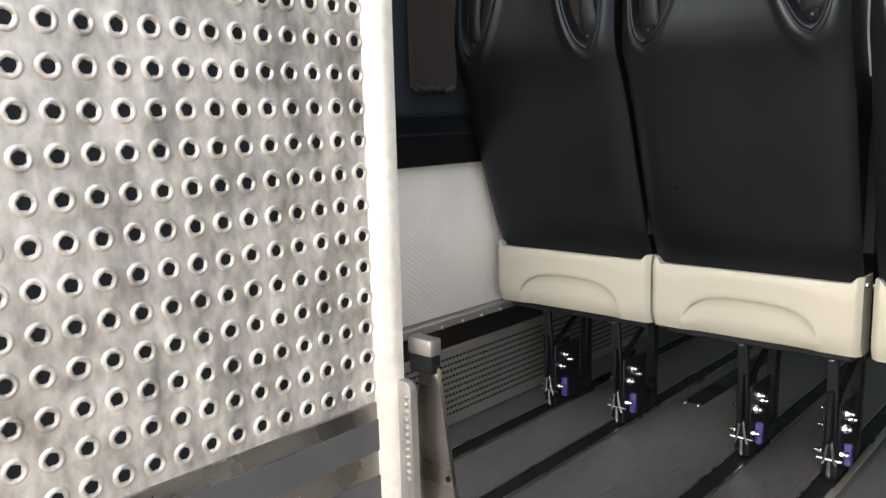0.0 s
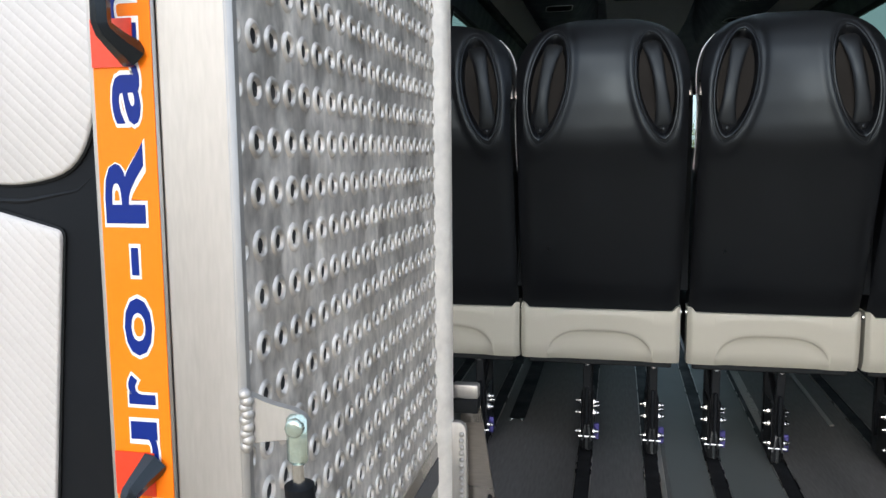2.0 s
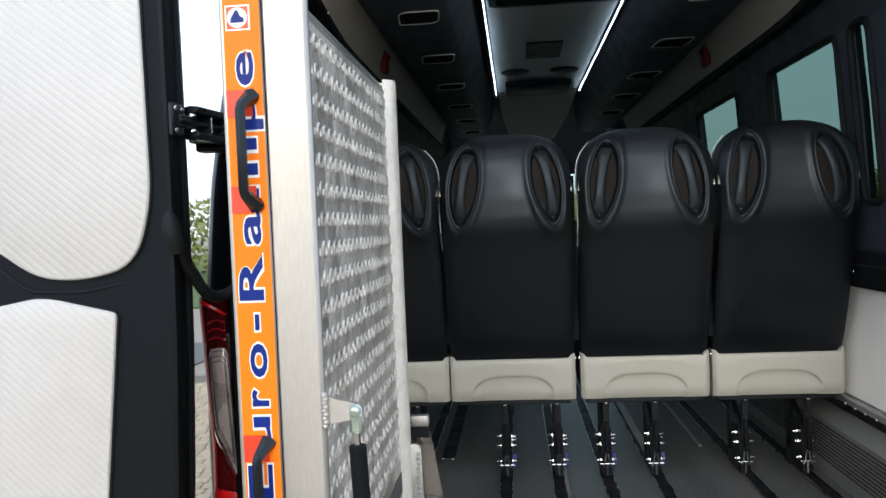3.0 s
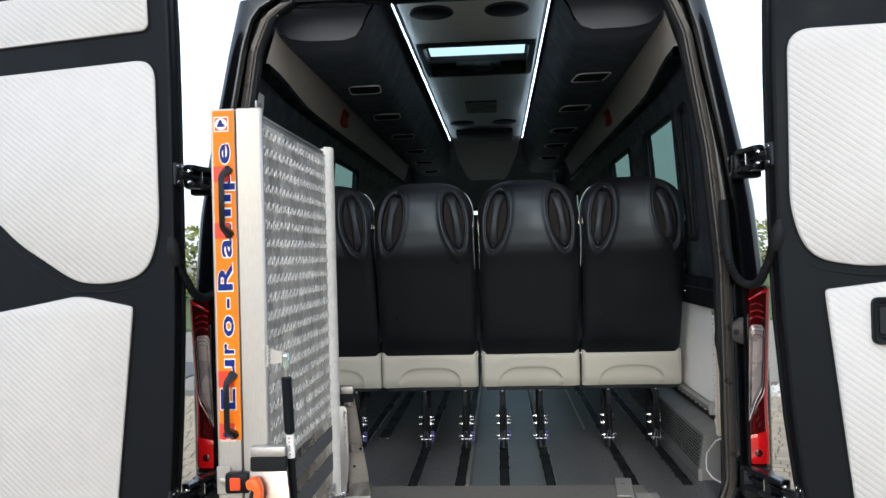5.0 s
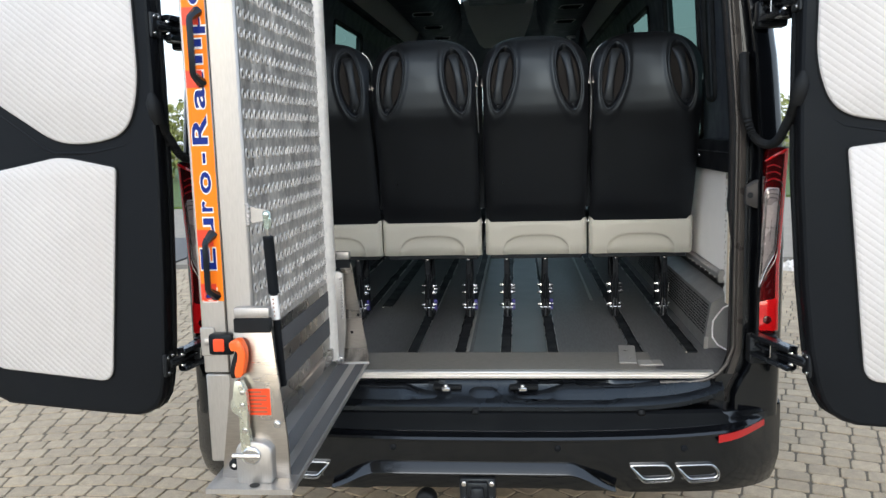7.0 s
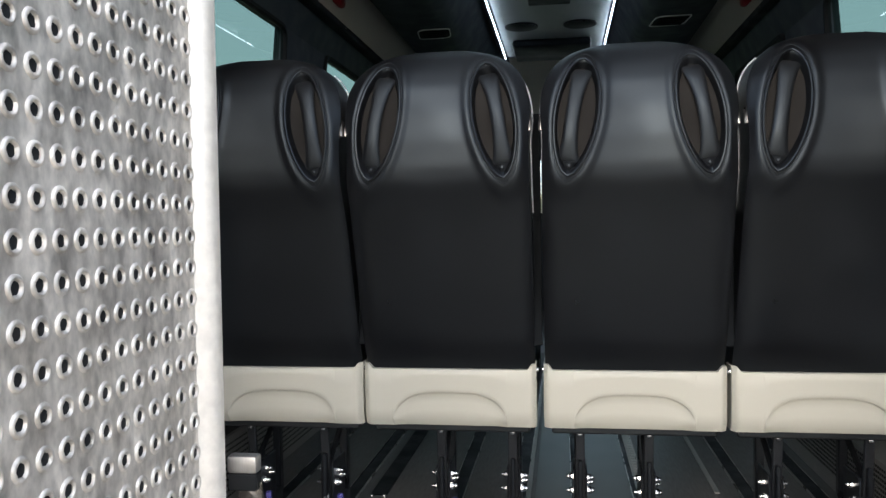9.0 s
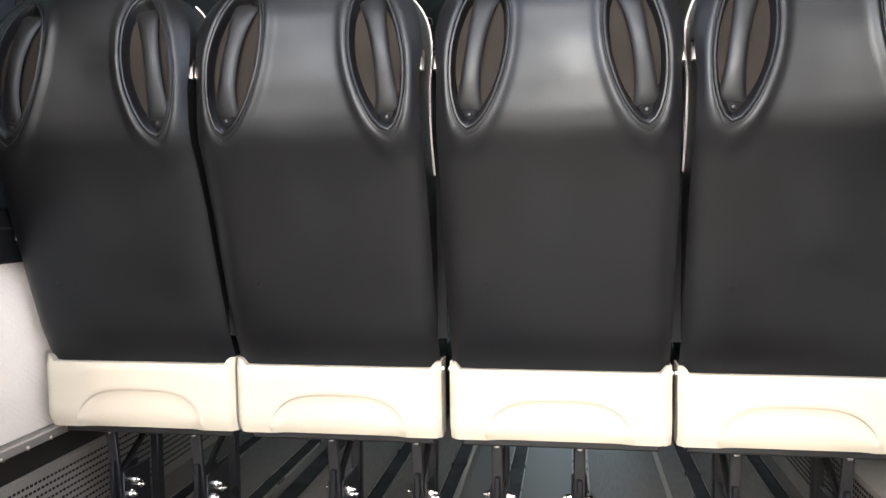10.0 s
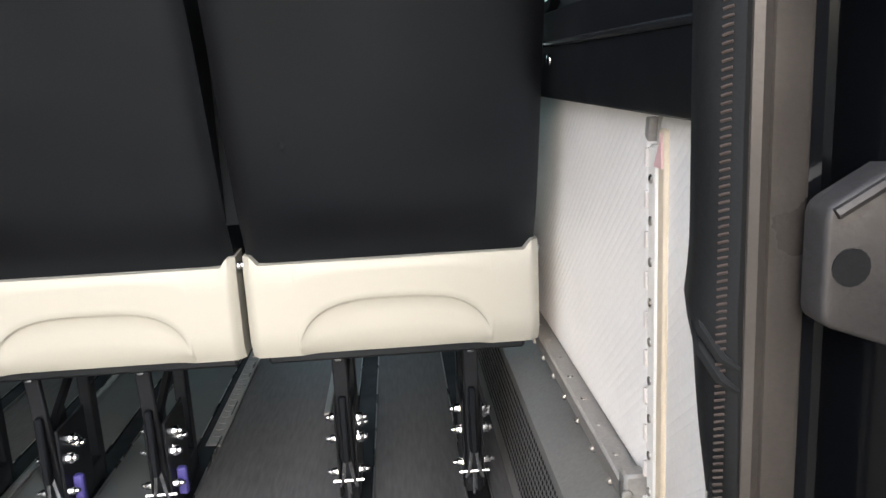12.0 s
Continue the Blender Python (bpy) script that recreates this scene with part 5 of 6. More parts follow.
part("side_rail", Shape().box(-0.598, -0.466, RF - 0.006, RF, BOT + 0.3, TOP + 0.008, 0.002), M_ALU, ramp, "bare aluminium side rail")
part("rail_flange", Shape().prism([(-0.490, RF - 0.004), (-0.490, RF - 0.046), (-0.4865, RF - 0.043), (-0.475, RF - 0.035), (-0.467, RF - 0.026), (-0.464, RF - 0.016), (-0.464, RF - 0.004)], BOT + 0.02, TOP + 0.008, "xy"), M_FLANGE, ramp, "rounded flange of the side rail, light painted into its colour", smooth=60)
part("top_rail", Shape().box(-0.595, -0.492, RN + 0.008, RF - 0.03, TOP - 0.012, TOP - 0.004, 0.002), M_ALU, ramp)
part("end_lip", Shape().box(-0.495, -0.487, RN + 0.01, RF - 0.03, 1.904, 1.914, 0.002), M_ALU, ramp)
part("lift_tab", Shape().box(-0.489, -0.484, RN + 0.01, RN + 0.05, TOP - 0.01, TOP + 0.02, 0.002), M_ALU, ramp)
# flap with grip strips below the tread
flap = part("flap", Shape().box(-0.492, -0.486, RN + 0.03, RF - 0.035, 0.80, 1.024, 0.002).box(-0.490, -0.476, RN + 0.03, RF - 0.035, 0.76, 0.80, 0.004), M_STEEL, ramp, "steel flap with grip strips")
for z0, z1 in ((0.945, 0.995), (0.845, 0.905)):
    part("grip_strip", Shape().box(-0.487, -0.4845, RN + 0.05, RF - 0.04, z0, z1, 0.0005), M_GRIP, flap, "dark grip strip")
# orange lettered foil
foil = part("foil_strip", Shape().box(-0.5915, -0.5385, RN - 0.0012, RN + 0.0003, 1.128, 1.926, 0.0003), M_ORANGE, ramp, "orange foil with blue white-edged letters")


def letters(text, size, material, place, length, offset, depth, parent, name):
    """Raised lettering of that length, running upwards along the rail from place, read from behind the van."""
    cu = bpy.data.curves.new(name, "FONT")
    cu.body, cu.size, cu.offset, cu.extrude, cu.resolution_u = text, size, offset, depth, 3
    tmp = new(name, cu)
    me = bpy.data.meshes.new_from_object(tmp.evaluated_get(bpy.context.evaluated_depsgraph_get()))
    bpy.data.objects.remove(tmp)
    me.name = name
    me.materials.clear()
    me.materials.append(material)
    lo, hi = min(v.co.x for v in me.vertices), max(v.co.x for v in me.vertices)
    me.transform(Matrix.Translation((-lo, 0, 0)))
    stretch = length / (hi - lo)
    m = Matrix(((0, -1, 0, place[0]), (0, 0, -1, place[1]), (1, 0, 0, place[2]), (0, 0, 0, 1))) @ Matrix.Diagonal((stretch, 1, 1, 1))
    me.transform(Matrix.Translation(-ORIGIN[parent.name]) @ m)
    ob = new(name, me)
    ob.parent = parent
    ORIGIN[ob.name] = ORIGIN[parent.name]
    return ob


# each letter's foot and head along the rail
for char, low, high in (("E", 1.203, 1.252), ("u", 1.272, 1.322), ("r", 1.337, 1.362), ("o", 1.379, 1.428), ("-", 1.447, 1.470), ("R", 1.490, 1.556), ("a", 1.570, 1.617), ("m", 1.634, 1.722), ("p", 1.734, 1.786), ("e", 1.797, 1.845)):
    letters(char, 0.050, M_WHITE, (-0.5515, RN - 0.0014, low - 0.0032), high - low + 0.0064, 0.0028, 0.0002, foil, "letter_edge")
    letters(char, 0.050, M_BLUE, (-0.5515, RN - 0.0020, low), high - low, 0.0010, 0.0002, foil, "letter")
for z in (1.893, 1.143):
    part("maker_mark", Shape().box(-0.588, -0.552, RN - 0.0022, RN - 0.001, z - 0.018, z + 0.018, 0.0002), M_WHITE, foil, "small white, red and blue mark")
    part("mark_square", Shape().box(-0.5855, -0.5545, RN - 0.0027, RN - 0.0021, z - 0.0155, z + 0.0155, 0.0001), M_REDPLASTIC, foil)
    part("mark_field", Shape().disc((-0.57, RN - 0.0026, z), (0, -1, 0), 0.0145, 0.0006, 24), M_WHITE, foil)
    part("mark_centre", Shape().prism([(-0.5795, z - 0.007), (-0.5605, z - 0.007), (-0.5605, z - 0.001), (-0.566, z + 0.002), (-0.5685, z + 0.010), (-0.5725, z + 0.010), (-0.5795, z - 0.002)], RN - 0.0031, RN - 0.0037), M_BLUE, foil)
# pull handles
for z0, z1 in ((1.617, 1.790), (1.132, 1.294)):
    hx = -0.5600
    z0, z1 = z0 + 0.004, z1 - 0.004
    bow = [(hx + 0.006, 0.001, z0 + 0.004), (hx + 0.001, 0.015, z0 + 0.013), (hx - 0.003, 0.025, z0 + 0.021), (hx - 0.004, 0.027, z0 + 0.026), (hx - 0.004, 0.027, z1 - 0.026), (hx - 0.003, 0.025, z1 - 0.021), (hx + 0.001, 0.015, z1 - 0.013), (hx + 0.006, 0.001, z1 - 0.004)]
    s = Shape().tube([(x, RN - d, z) for x, d, z in bow], [0.0125, 0.0095, 0.0080, 0.0076, 0.0076, 0.0080, 0.0095, 0.0125], 6)
    hd = part("pull_handle", s, M_SATIN, ramp, "black plastic pull handle")
    for z in (z0 + 0.014, z1 - 0.014):
        part("handle_base", Shape().box(hx - 0.031, hx + 0.006, RN - 0.0032, RN - 0.0022, z - 0.019, z + 0.019, 0.0004), M_REDFOIL, hd, "translucent red base plate of the handle")
# gas strut with its lug
part("strut_lug", Shape().prism(rounded([(-0.478, 1.352), (-0.45, 1.342), (-0.426, 1.337), (-0.416, 1.327), (-0.423, 1.315), (-0.478, 1.306)], [0.002, 0.004, 0.012, 0.012, 0.012, 0.002], 4), RN + 0.004, RN + 0.014, "xz", 0.001), M_ALU, ramp, "welded aluminium lug")
for k in range(9):
    part("weld_bead", Shape().ball((-0.4705 + 0.0015 * (k % 2), RN + 0.001, 1.306 + 0.0055 * k), 0.0056, 12), M_ALU, ramp)
part("strut_eye", Shape().box(-0.434, -0.416, RN - 0.006, RN + 0.003, 1.294, 1.337, 0.004).disc((-0.425, RN - 0.004, 1.327), (0, -1, 0), 0.008, 0.006, 12, 0.002), surface("yellow_zinc", (0.5, 0.6, 0.55), 0.25, 0.8, bump=0.0), ramp, "zinc-plated strut eye")
a, b = Vector((-0.425, RN - 0.002, 1.296)), Vector((-0.419, RN + 0.030, 0.915))
part("strut_rod", Shape().tube([a, a.lerp(b, 0.1)], 0.005, 8), M_CHROME, ramp)
strut = part("gas_strut", Shape().tube([a.lerp(b, 0.045), a.lerp(b, 0.05), a.lerp(b, 0.40), a.lerp(b, 0.405), a.lerp(b, 0.99), b], [0.008, 0.0125, 0.0125, 0.0092, 0.0092, 0.008], 14), M_PLASTIC, ramp, "black gas strut")
part("strut_label", Shape().tube([a.lerp(b, 0.412), a.lerp(b, 0.565)], 0.0097, 14, cap=False), M_WHITE, strut, "white strut label")
for k in range(5):
    f = 0.430 + 0.026 * k
    p, q = a.lerp(b, f), a.lerp(b, f + 0.010)
    part("label_bar", Shape().box(p.x - 0.0015, p.x + 0.0015, p.y - 0.0104, p.y - 0.0096, q.z, p.z, 0), M_GREYBAR, strut)

# swivel base plate with brackets
base = part("base_plate", Shape().prism([(-0.918, 0.693), (0.03, 0.719), (0.03, 0.731), (-0.918, 0.705)], -0.580, -0.376, "yz"), M_ALU, ramp, "aluminium swivel base plate", smooth=20)
for x0, x1 in ((-0.475, -0.435), (-0.412, -0.382)):
    rows = [[(x, y, 0.704 + 0.027 * (y + 0.945) / 0.975 + 0.0012) for x in (x0, x1)] for y in (-0.84, -0.4, 0.0)]
    part("grip_strip", Shape().sheet(rows), M_GRIP, base, "dark grip strip", smooth=0)
part("plate_hole", Shape().disc((-0.47, -0.898, 0.7065), (0, 0, 1), 0.012, 0.0008, 14), M_RAIL, base)
near = rounded([(-0.562, 0.704), (-0.398, 0.704), (-0.398, 0.80), (-0.424, 1.088), (-0.508, 1.088), (-0.540, 0.85)], [0.002, 0.002, 0.03, 0.006, 0.006, 0.05], 4)
nb = part("bracket", Shape().prism(near, RN - 0.018, RN - 0.026, "xz", 0.001), M_STEEL, ramp, "stainless steel bracket plate")
part("bracket_cap", Shape().box(-0.509, -0.423, RN - 0.030, RN - 0.006, 1.092, 1.118, 0.006), M_ALU, nb, "aluminium cap of the bracket")
part("rubber_band", Shape().box(-0.510, -0.422, RN - 0.029, RN - 0.012, 1.058, 1.092, 0.003), M_RUBBER, nb, "black rubber band")
part("bolt", Shape().disc((-0.420, RN - 0.026, 0.840), (0, -1, 0), 0.009, 0.007, 12, 0.003), M_CHROME, nb)
foot = part("rubber_foot", Shape().disc((-0.527, RN - 0.026, 0.742), (0, -1, 0), 0.0135, 0.012, 18, 0.004), M_RUBBER, nb, "black rubber buffer")
part("foot_screw", Shape().disc((-0.527, RN - 0.038, 0.742), (0, -1, 0), 0.0045, 0.001, 12), M_STRIP, foot)
part("pivot_block", Shape().prism(rounded([(-0.515, 0.704), (-0.430, 0.704), (-0.428, 0.79), (-0.452, 0.806), (-0.500, 0.806), (-0.515, 0.79)], 0.012, 3), RN - 0.026, RN - 0.055, "xz", 0.004), M_ALU, nb, "welded pivot block")
lever_plate = rounded([(-0.507, 0.954), (-0.492, 0.954), (-0.480, 0.927), (-0.478, 0.882), (-0.482, 0.852), (-0.477, 0.809), (-0.478, 0.757), (-0.501, 0.757), (-0.501, 0.815), (-0.501, 0.870), (-0.518, 0.878), (-0.521, 0.898), (-0.513, 0.913), (-0.510, 0.937)], 0.010, 4)
lever = part("lock_lever", Shape().prism(lever_plate, RN - 0.040, RN - 0.056, "xz", 0.003), M_ZINC, ramp, "yellowish zinc-plated lock lever")
for x, z in ((-0.489, 0.925), (-0.490, 0.895), (-0.488, 0.835)):
    part("lever_rivet", Shape().disc((x, RN - 0.056, z), (0, -1, 0), 0.0055, 0.003, 10, 0.001), M_CHROME, lever)
part("pivot_disc", Shape().disc((-0.476, RN - 0.05, 0.775), (0, -1, 0), 0.022, 0.012, 16, 0.004), M_CHROME, lever)
part("locking_pin", Shape().tube([(-0.52, RN - 0.06, 0.775), (-0.455, RN - 0.06, 0.775)], 0.006, 8), M_CHROME, lever)
grip = rounded([(-0.513, 1.043), (-0.500, 1.050), (-0.485, 1.050), (-0.475, 1.025), (-0.476, 0.998), (-0.485, 0.964), (-0.500, 0.959), (-0.503, 0.974), (-0.491, 1.008), (-0.490, 1.020), (-0.497, 1.029), (-0.509, 1.025)], 0.008, 4)
part("lever_grip", Shape().prism(grip, RN - 0.036, RN - 0.062, "xz", 0.003), M_ORANGEGRIP, lever, "orange plastic lever grip")
inlay = rounded([(-0.498, 1.026), (-0.4915, 1.015), (-0.494, 0.998), (-0.503, 0.972), (-0.500, 0.959), (-0.513, 0.959), (-0.514, 0.980), (-0.509, 0.998)], 0.006, 4)
part("grip_inlay", Shape().prism(inlay, RN - 0.036, RN - 0.060, "xz", 0.004), M_RUBBER, lever, "black grip inlay")
sticker = part("warning_sticker", Shape().box(-0.492, -0.434, RN - 0.0275, RN - 0.0262, 0.862, 0.925, 0.0003), M_REDPLASTIC, ramp, "orange warning sticker with fine print")
for k in range(6):
    part("print_bar", Shape().box(-0.487, -0.442 - 0.012 * (k % 3 == 2), RN - 0.0282, RN - 0.0274, 0.868 + 0.0095 * k, 0.8715 + 0.0095 * k, 0), M_GREYBAR, sticker)
bt = part("buckle", Shape().box(-0.572, -0.513, RN - 0.034, RN - 0.004, 1.006, 1.056, 0.008), M_PLASTIC, ramp, "black belt buckle")
part("buckle_button", Shape().box(-0.558, -0.532, RN - 0.038, RN - 0.033, 1.016, 1.046, 0.002), M_REDPLASTIC, bt, "red release button")
part("buckle_plate", Shape().box(-0.600, -0.565, RN - 0.006, RN - 0.001, 0.998, 1.066, 0.003).disc((-0.584, RN - 0.006, 1.032), (0, -1, 0), 0.010, 0.006, 6, 0.002), M_ALU, bt, "welded plate with bolt")
far = rounded([(-0.475, 0.722), (-0.370, 0.728), (-0.376, 0.80), (-0.418, 1.075), (-0.452, 1.075), (-0.468, 0.95)], [0.002, 0.002, 0.02, 0.004, 0.004, 0.02], 4)
fb = part("bracket", Shape().prism(far, 0.012, 0.020, "xz", 0.001), M_STEEL, ramp, "stainless steel bracket plate")
part("bracket_cap", Shape().box(-0.470, -0.420, 0.002, 0.028, 1.090, 1.118, 0.005), M_ALU, fb)
part("rubber_band", Shape().box(-0.468, -0.421, 0.004, 0.026, 1.062, 1.090, 0.002), M_RUBBER, fb)
for x, z in ((-0.400, 0.90), (-0.424, 0.84)):
    part("bracket_hole", Shape().disc((x, 0.0119, z), (0, -1, 0), 0.005, 0.001, 10), M_RUBBER, fb)
arm = rounded([(-0.478, 0.742), (-0.452, 0.735), (-0.436, 0.86), (-0.438, 1.045), (-0.448, 1.055), (-0.478, 1.055)], [0.01, 0.012, 0.01, 0.006, 0.006, 0.002], 4)
part("hinge_arm", Shape().prism(arm, RF - 0.004, RF - 0.018, "xz", 0.002), M_ALU, ramp, "welded aluminium hinge arm")
part("hinge_bolt", Shape().disc((-0.458, RF - 0.018, 0.758), (0, -1, 0), 0.010, 0.008, 12, 0.003), M_CHROME, ramp)
for k in range(12):
    part("weld_bead", Shape().ball((-0.447 + 0.001 * (k % 2), RF - 0.018, 0.90 + 0.012 * k), 0.005, 10), M_ALU, ramp)
part("plate_weld", Shape().tube([(-0.47, 0.012, 0.729), (-0.42, 0.010, 0.731), (-0.37, 0.012, 0.731)], 0.006, 6), M_ALU, ramp)


# ---- rear doors, swung wide open ----
def door(sign, yaw):
    """A rear door: u runs outwards from the hinge side, along a turned axis."""
    ox, oy = sign * 0.913, -0.300
    c, s_ = math.cos(radians(yaw)), math.sin(radians(yaw))

    def at(u, h, z):
        """h: metres behind the inner face, towards the van's front."""
        return (ox + sign * (u * c), oy + u * s_ + h, z)

    def moved(shape):
        return shape_map(shape, lambda p: at(p[0], p[1], p[2]))

    def shape_map(shape, f):
        shape.v = [f(p) for p in shape.v]
        return shape

    edge_u = [(0.638, 0.19), (0.65, 0.15), (0.672, 0.114), (0.705, 0.092), (0.76, 0.073), (0.86, 0.053), (1.05, 0.031), (1.35, 0.008), (1.6, 0.0), (2.2, 0.0), (2.4, 0.008), (2.48, 0.02)]
    if sign < 0:
        edge_u = [(z, max(u * 0.62, u - 0.035)) for z, u in edge_u]
    outer = [(lerp_table(z, edge_u), z) for z in [0.638, 0.643, 0.65, 0.66, 0.672, 0.686, 0.705, 0.73, 0.76, 0.78, 0.85, 0.95, 1.05, 1.2, 1.35, 1.5, 1.7, 1.9, 2.1, 2.3, 2.42, 2.48]]
    outline = outer + [(0.10, 2.50), (0.70, 2.50), (0.77, 2.44), (0.79, 2.2), (0.79, 0.72), (0.75, 0.66), (0.68, 0.635), (0.25, 0.635)]
    n = len(outline)
    cu, cz = 0.4, 1.5
    s = Shape()
    rings = []
    for h, k in ((0.016, 0.0), (0.004, 0.006), (0.0, 0.016)):
        rings.append([(u + (cu - u) / 0.45 * k * 0.9, h, z + (cz - z) / 0.95 * k * 0.9) for u, z in outline])
    rings = rings[::-1]
    rings += [[(u, 0.02, z) for u, z in outline], [(u + 0.004 * (1 if u < 0.2 else 0), 0.055, z) for u, z in outline], [(u + 0.012 * (1 if u < 0.2 else 0), 0.06, z) for u, z in outline], [(u + 0.02 * (1 if u < 0.2 else 0), 0.13, z) for u, z in outline]]
    s.sheet(rings, True)
    s.add(rings[0], [tuple(range(n))])
    s.add(rings[-1], [tuple(range(n))])
    d = part("rear_door", moved(s), M_PLASTIC, van, "open rear door with black grained inner frame", smooth=35)
    k = 0.012 * (sign > 0)
    up = rounded([(0.056 - k, 2.20), (0.051 - k, 1.66), (0.10 - k, 1.525), (0.24, 1.496), (0.37, 1.502), (0.60, 1.635), (0.74, 1.755), (0.74, 2.20)], [0.07, 0.10, 0.10, 0.06, 0.06, 0.05, 0.03, 0.06], 6)
    low = rounded([(0.128 if sign > 0 else 0.155, 1.432 if sign > 0 else 1.424), (0.199 if sign > 0 else 0.236, 0.772 if sign > 0 else 0.748), (0.72, 0.775 if sign > 0 else 0.762), (0.74, 1.40), (0.55, 1.43), (0.38, 1.458), (0.33, 1.456)], [0.015, 0.05, 0.05, 0.03, 0.06, 0.05, 0.03], 6)
    third = rounded([(0.082, 2.45), (0.075, 2.292), (0.70, 2.292), (0.70, 2.45)], [0.03, 0.03, 0.03, 0.03], 5)
    for o in (up, low, third):
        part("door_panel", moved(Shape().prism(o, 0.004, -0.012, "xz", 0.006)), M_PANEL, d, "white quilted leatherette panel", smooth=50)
        part("panel_groove", moved(Shape().tube([(u, -0.001, z) for u, z in o], 0.0045, 6, closed=True)), M_RUBBER, d)
    # soft shoulder between the upper and lower panels
    rows = []
    for k in range(25):
        u = 0.03 + 0.72 * k / 24
        zb = lerp_table(u, [(0.03, 1.55), (0.12, 1.49), (0.25, 1.47), (0.40, 1.472), (0.60, 1.60), (0.75, 1.72)])
        rows.append((u, 0.002, zb))
    part("shoulder_ridge", moved(Shape().tube(rows, [0.0012 + 0.0045 * math.sin(math.pi * k / 24) for k in range(25)], 8)), M_PLASTIC, d)
    part("edge_seal", moved(Shape().tube([(u + 0.008, 0.075, z) for u, z in outer], 0.010, 8)), M_RUBBER, d, "black rubber seal")
    if sign > 0:
        bez = rounded([(0.250, 1.272), (0.40, 1.272), (0.40, 1.408), (0.250, 1.408)], 0.022, 5)
        ring = []
        for f, h in ((1.0, -0.009), (1.0, -0.026), (0.95, -0.030), (0.82, -0.028), (0.78, -0.017), (0.75, -0.0135)):
            ring.append([(0.325 + (u - 0.325) * f, h, 1.340 + (z - 1.340) * f) for u, z in bez])
        hs = Shape().sheet(ring, True)
        hs.add(ring[-1], [tuple(range(len(bez)))])
        part("handle_bezel", moved(hs), M_PLASTIC, d, "black handle recess")
        part("door_handle", moved(Shape().box(0.315, 0.375, -0.027, -0.012, 1.292, 1.386, 0.006).box(0.27, 0.32, -0.018, -0.012, 1.30, 1.38, 0.002)), M_BLACK, d, "black pull handle")
    # hinges
    for z in (1.838, 0.81):
        e = lerp_table(z, edge_u)
        dx, dy = 0.913 + e, -0.265
        hg = part("hinge", Shape().box(min(sign * (dx - 0.008), sign * (dx + 0.006)), max(sign * (dx - 0.008), sign * (dx + 0.006)), dy - 0.028, dy + 0.028, z - 0.036, z + 0.036, 0.004), M_BLACK, van, "black door hinge")
        for ddy, ddz in ((-0.016, 0.024), (0.016, 0.024), (-0.016, -0.024)):
            part("leaf_screw", Shape().disc((sign * (dx - 0.008), dy + ddy, z + ddz), (-sign, -0.4, 0), 0.0055, 0.004, 8, 0.0015), M_CHROME, hg, "zinc-plated screw")
        pin = Vector((sign * (0.900 + 0.8 * e), -0.205, z))
        root = Vector((sign * 0.884, -0.052, z + 0.004))

        def beam(a, b, half_y, low, high, bevel):
            d = b - a
            return Shape().box(0, d.length, -half_y, half_y, low, high, bevel, Matrix.Translation(a) @ d.to_track_quat("X", "Z").to_matrix().to_4x4())

        part("hinge_arm", beam(Vector((sign * (dx - 0.004), dy, z)), pin, 0.009, -0.014, 0.014, 0.004), M_BLACK, hg)
        part("arm_rib", beam(Vector((sign * (dx - 0.004), dy, z)), pin, 0.014, -0.004, 0.004, 0.002), M_BLACK, hg)
        for low, high in ((0.020, 0.036), (-0.038, -0.022)):
            part("hinge_plate", beam(pin + Vector((-sign * 0.004, -0.014, 0)), root, 0.016, low, high, 0.003), M_SATIN, hg, "black hinge fork")
        part("hinge_web", beam(pin + Vector((sign * 0.014, 0.0, 0)), root + Vector((sign * 0.012, 0, 0)), 0.004, -0.036, 0.034, 0.002), M_BLACK, hg)
        part("hinge_rod", Shape().tube([pin, root], 0.0065, 10), M_SATIN, hg)
        part("hinge_pin", Shape().tube([pin - Vector((0, 0, 0.040)), pin + Vector((0, 0, 0.038))], 0.008, 10), M_BLACK, hg)
        for low in (-0.021, 0.014):
            part("pin_washer", Shape().disc(tuple(pin + Vector((-sign * 0.002, -0.004, low))), (0, 0, 1), 0.011, 0.007, 14, 0.002), M_CHROME, hg, "bright washer on the hinge pin")
        mid = pin.lerp(root, 0.45)
        part("hinge_rib", Shape().box(mid.x - 0.012, mid.x + 0.012, mid.y - 0.004, mid.y + 0.004, z - 0.034, z + 0.032, 0.002), M_BLACK, hg)
        part("pin_washer", Shape().tube([mid + Vector((-sign * 0.013, -0.005, -0.018)), mid + Vector((-sign * 0.013, -0.005, 0.018))], 0.0022, 6), M_CHROME, hg)
        tall = 0.05 if z > 1 else 0.062
        housing = part("hinge_housing", Shape().box(min(sign * 0.868, sign * 0.955), max(sign * 0.868, sign * 0.955), -0.062, -0.012, z - tall, z + 0.030, 0.008).box(min(sign * 0.90, sign * 0.962), max(sign * 0.90, sign * 0.962), -0.085, -0.05, z - 0.030, z + 0.022, 0.006), M_BLACK, hg, "black hinge housing on the body")
        for dz in (-0.040, -0.012, 0.016):
            part("housing_rib", Shape().box(min(sign * 0.875, sign * 0.95), max(sign * 0.875, sign * 0.95), -0.067, -0.060, z + dz - 0.003, z + dz + 0.003, 0.001), M_BLACK, housing)
        for zz in (-0.026, 0.018):
            part("hinge_bolt", Shape().disc((sign * 0.880, -0.062, z + zz), (0, -1, 0), 0.008, 0.006, 6, 0.002), M_BLACK, hg)
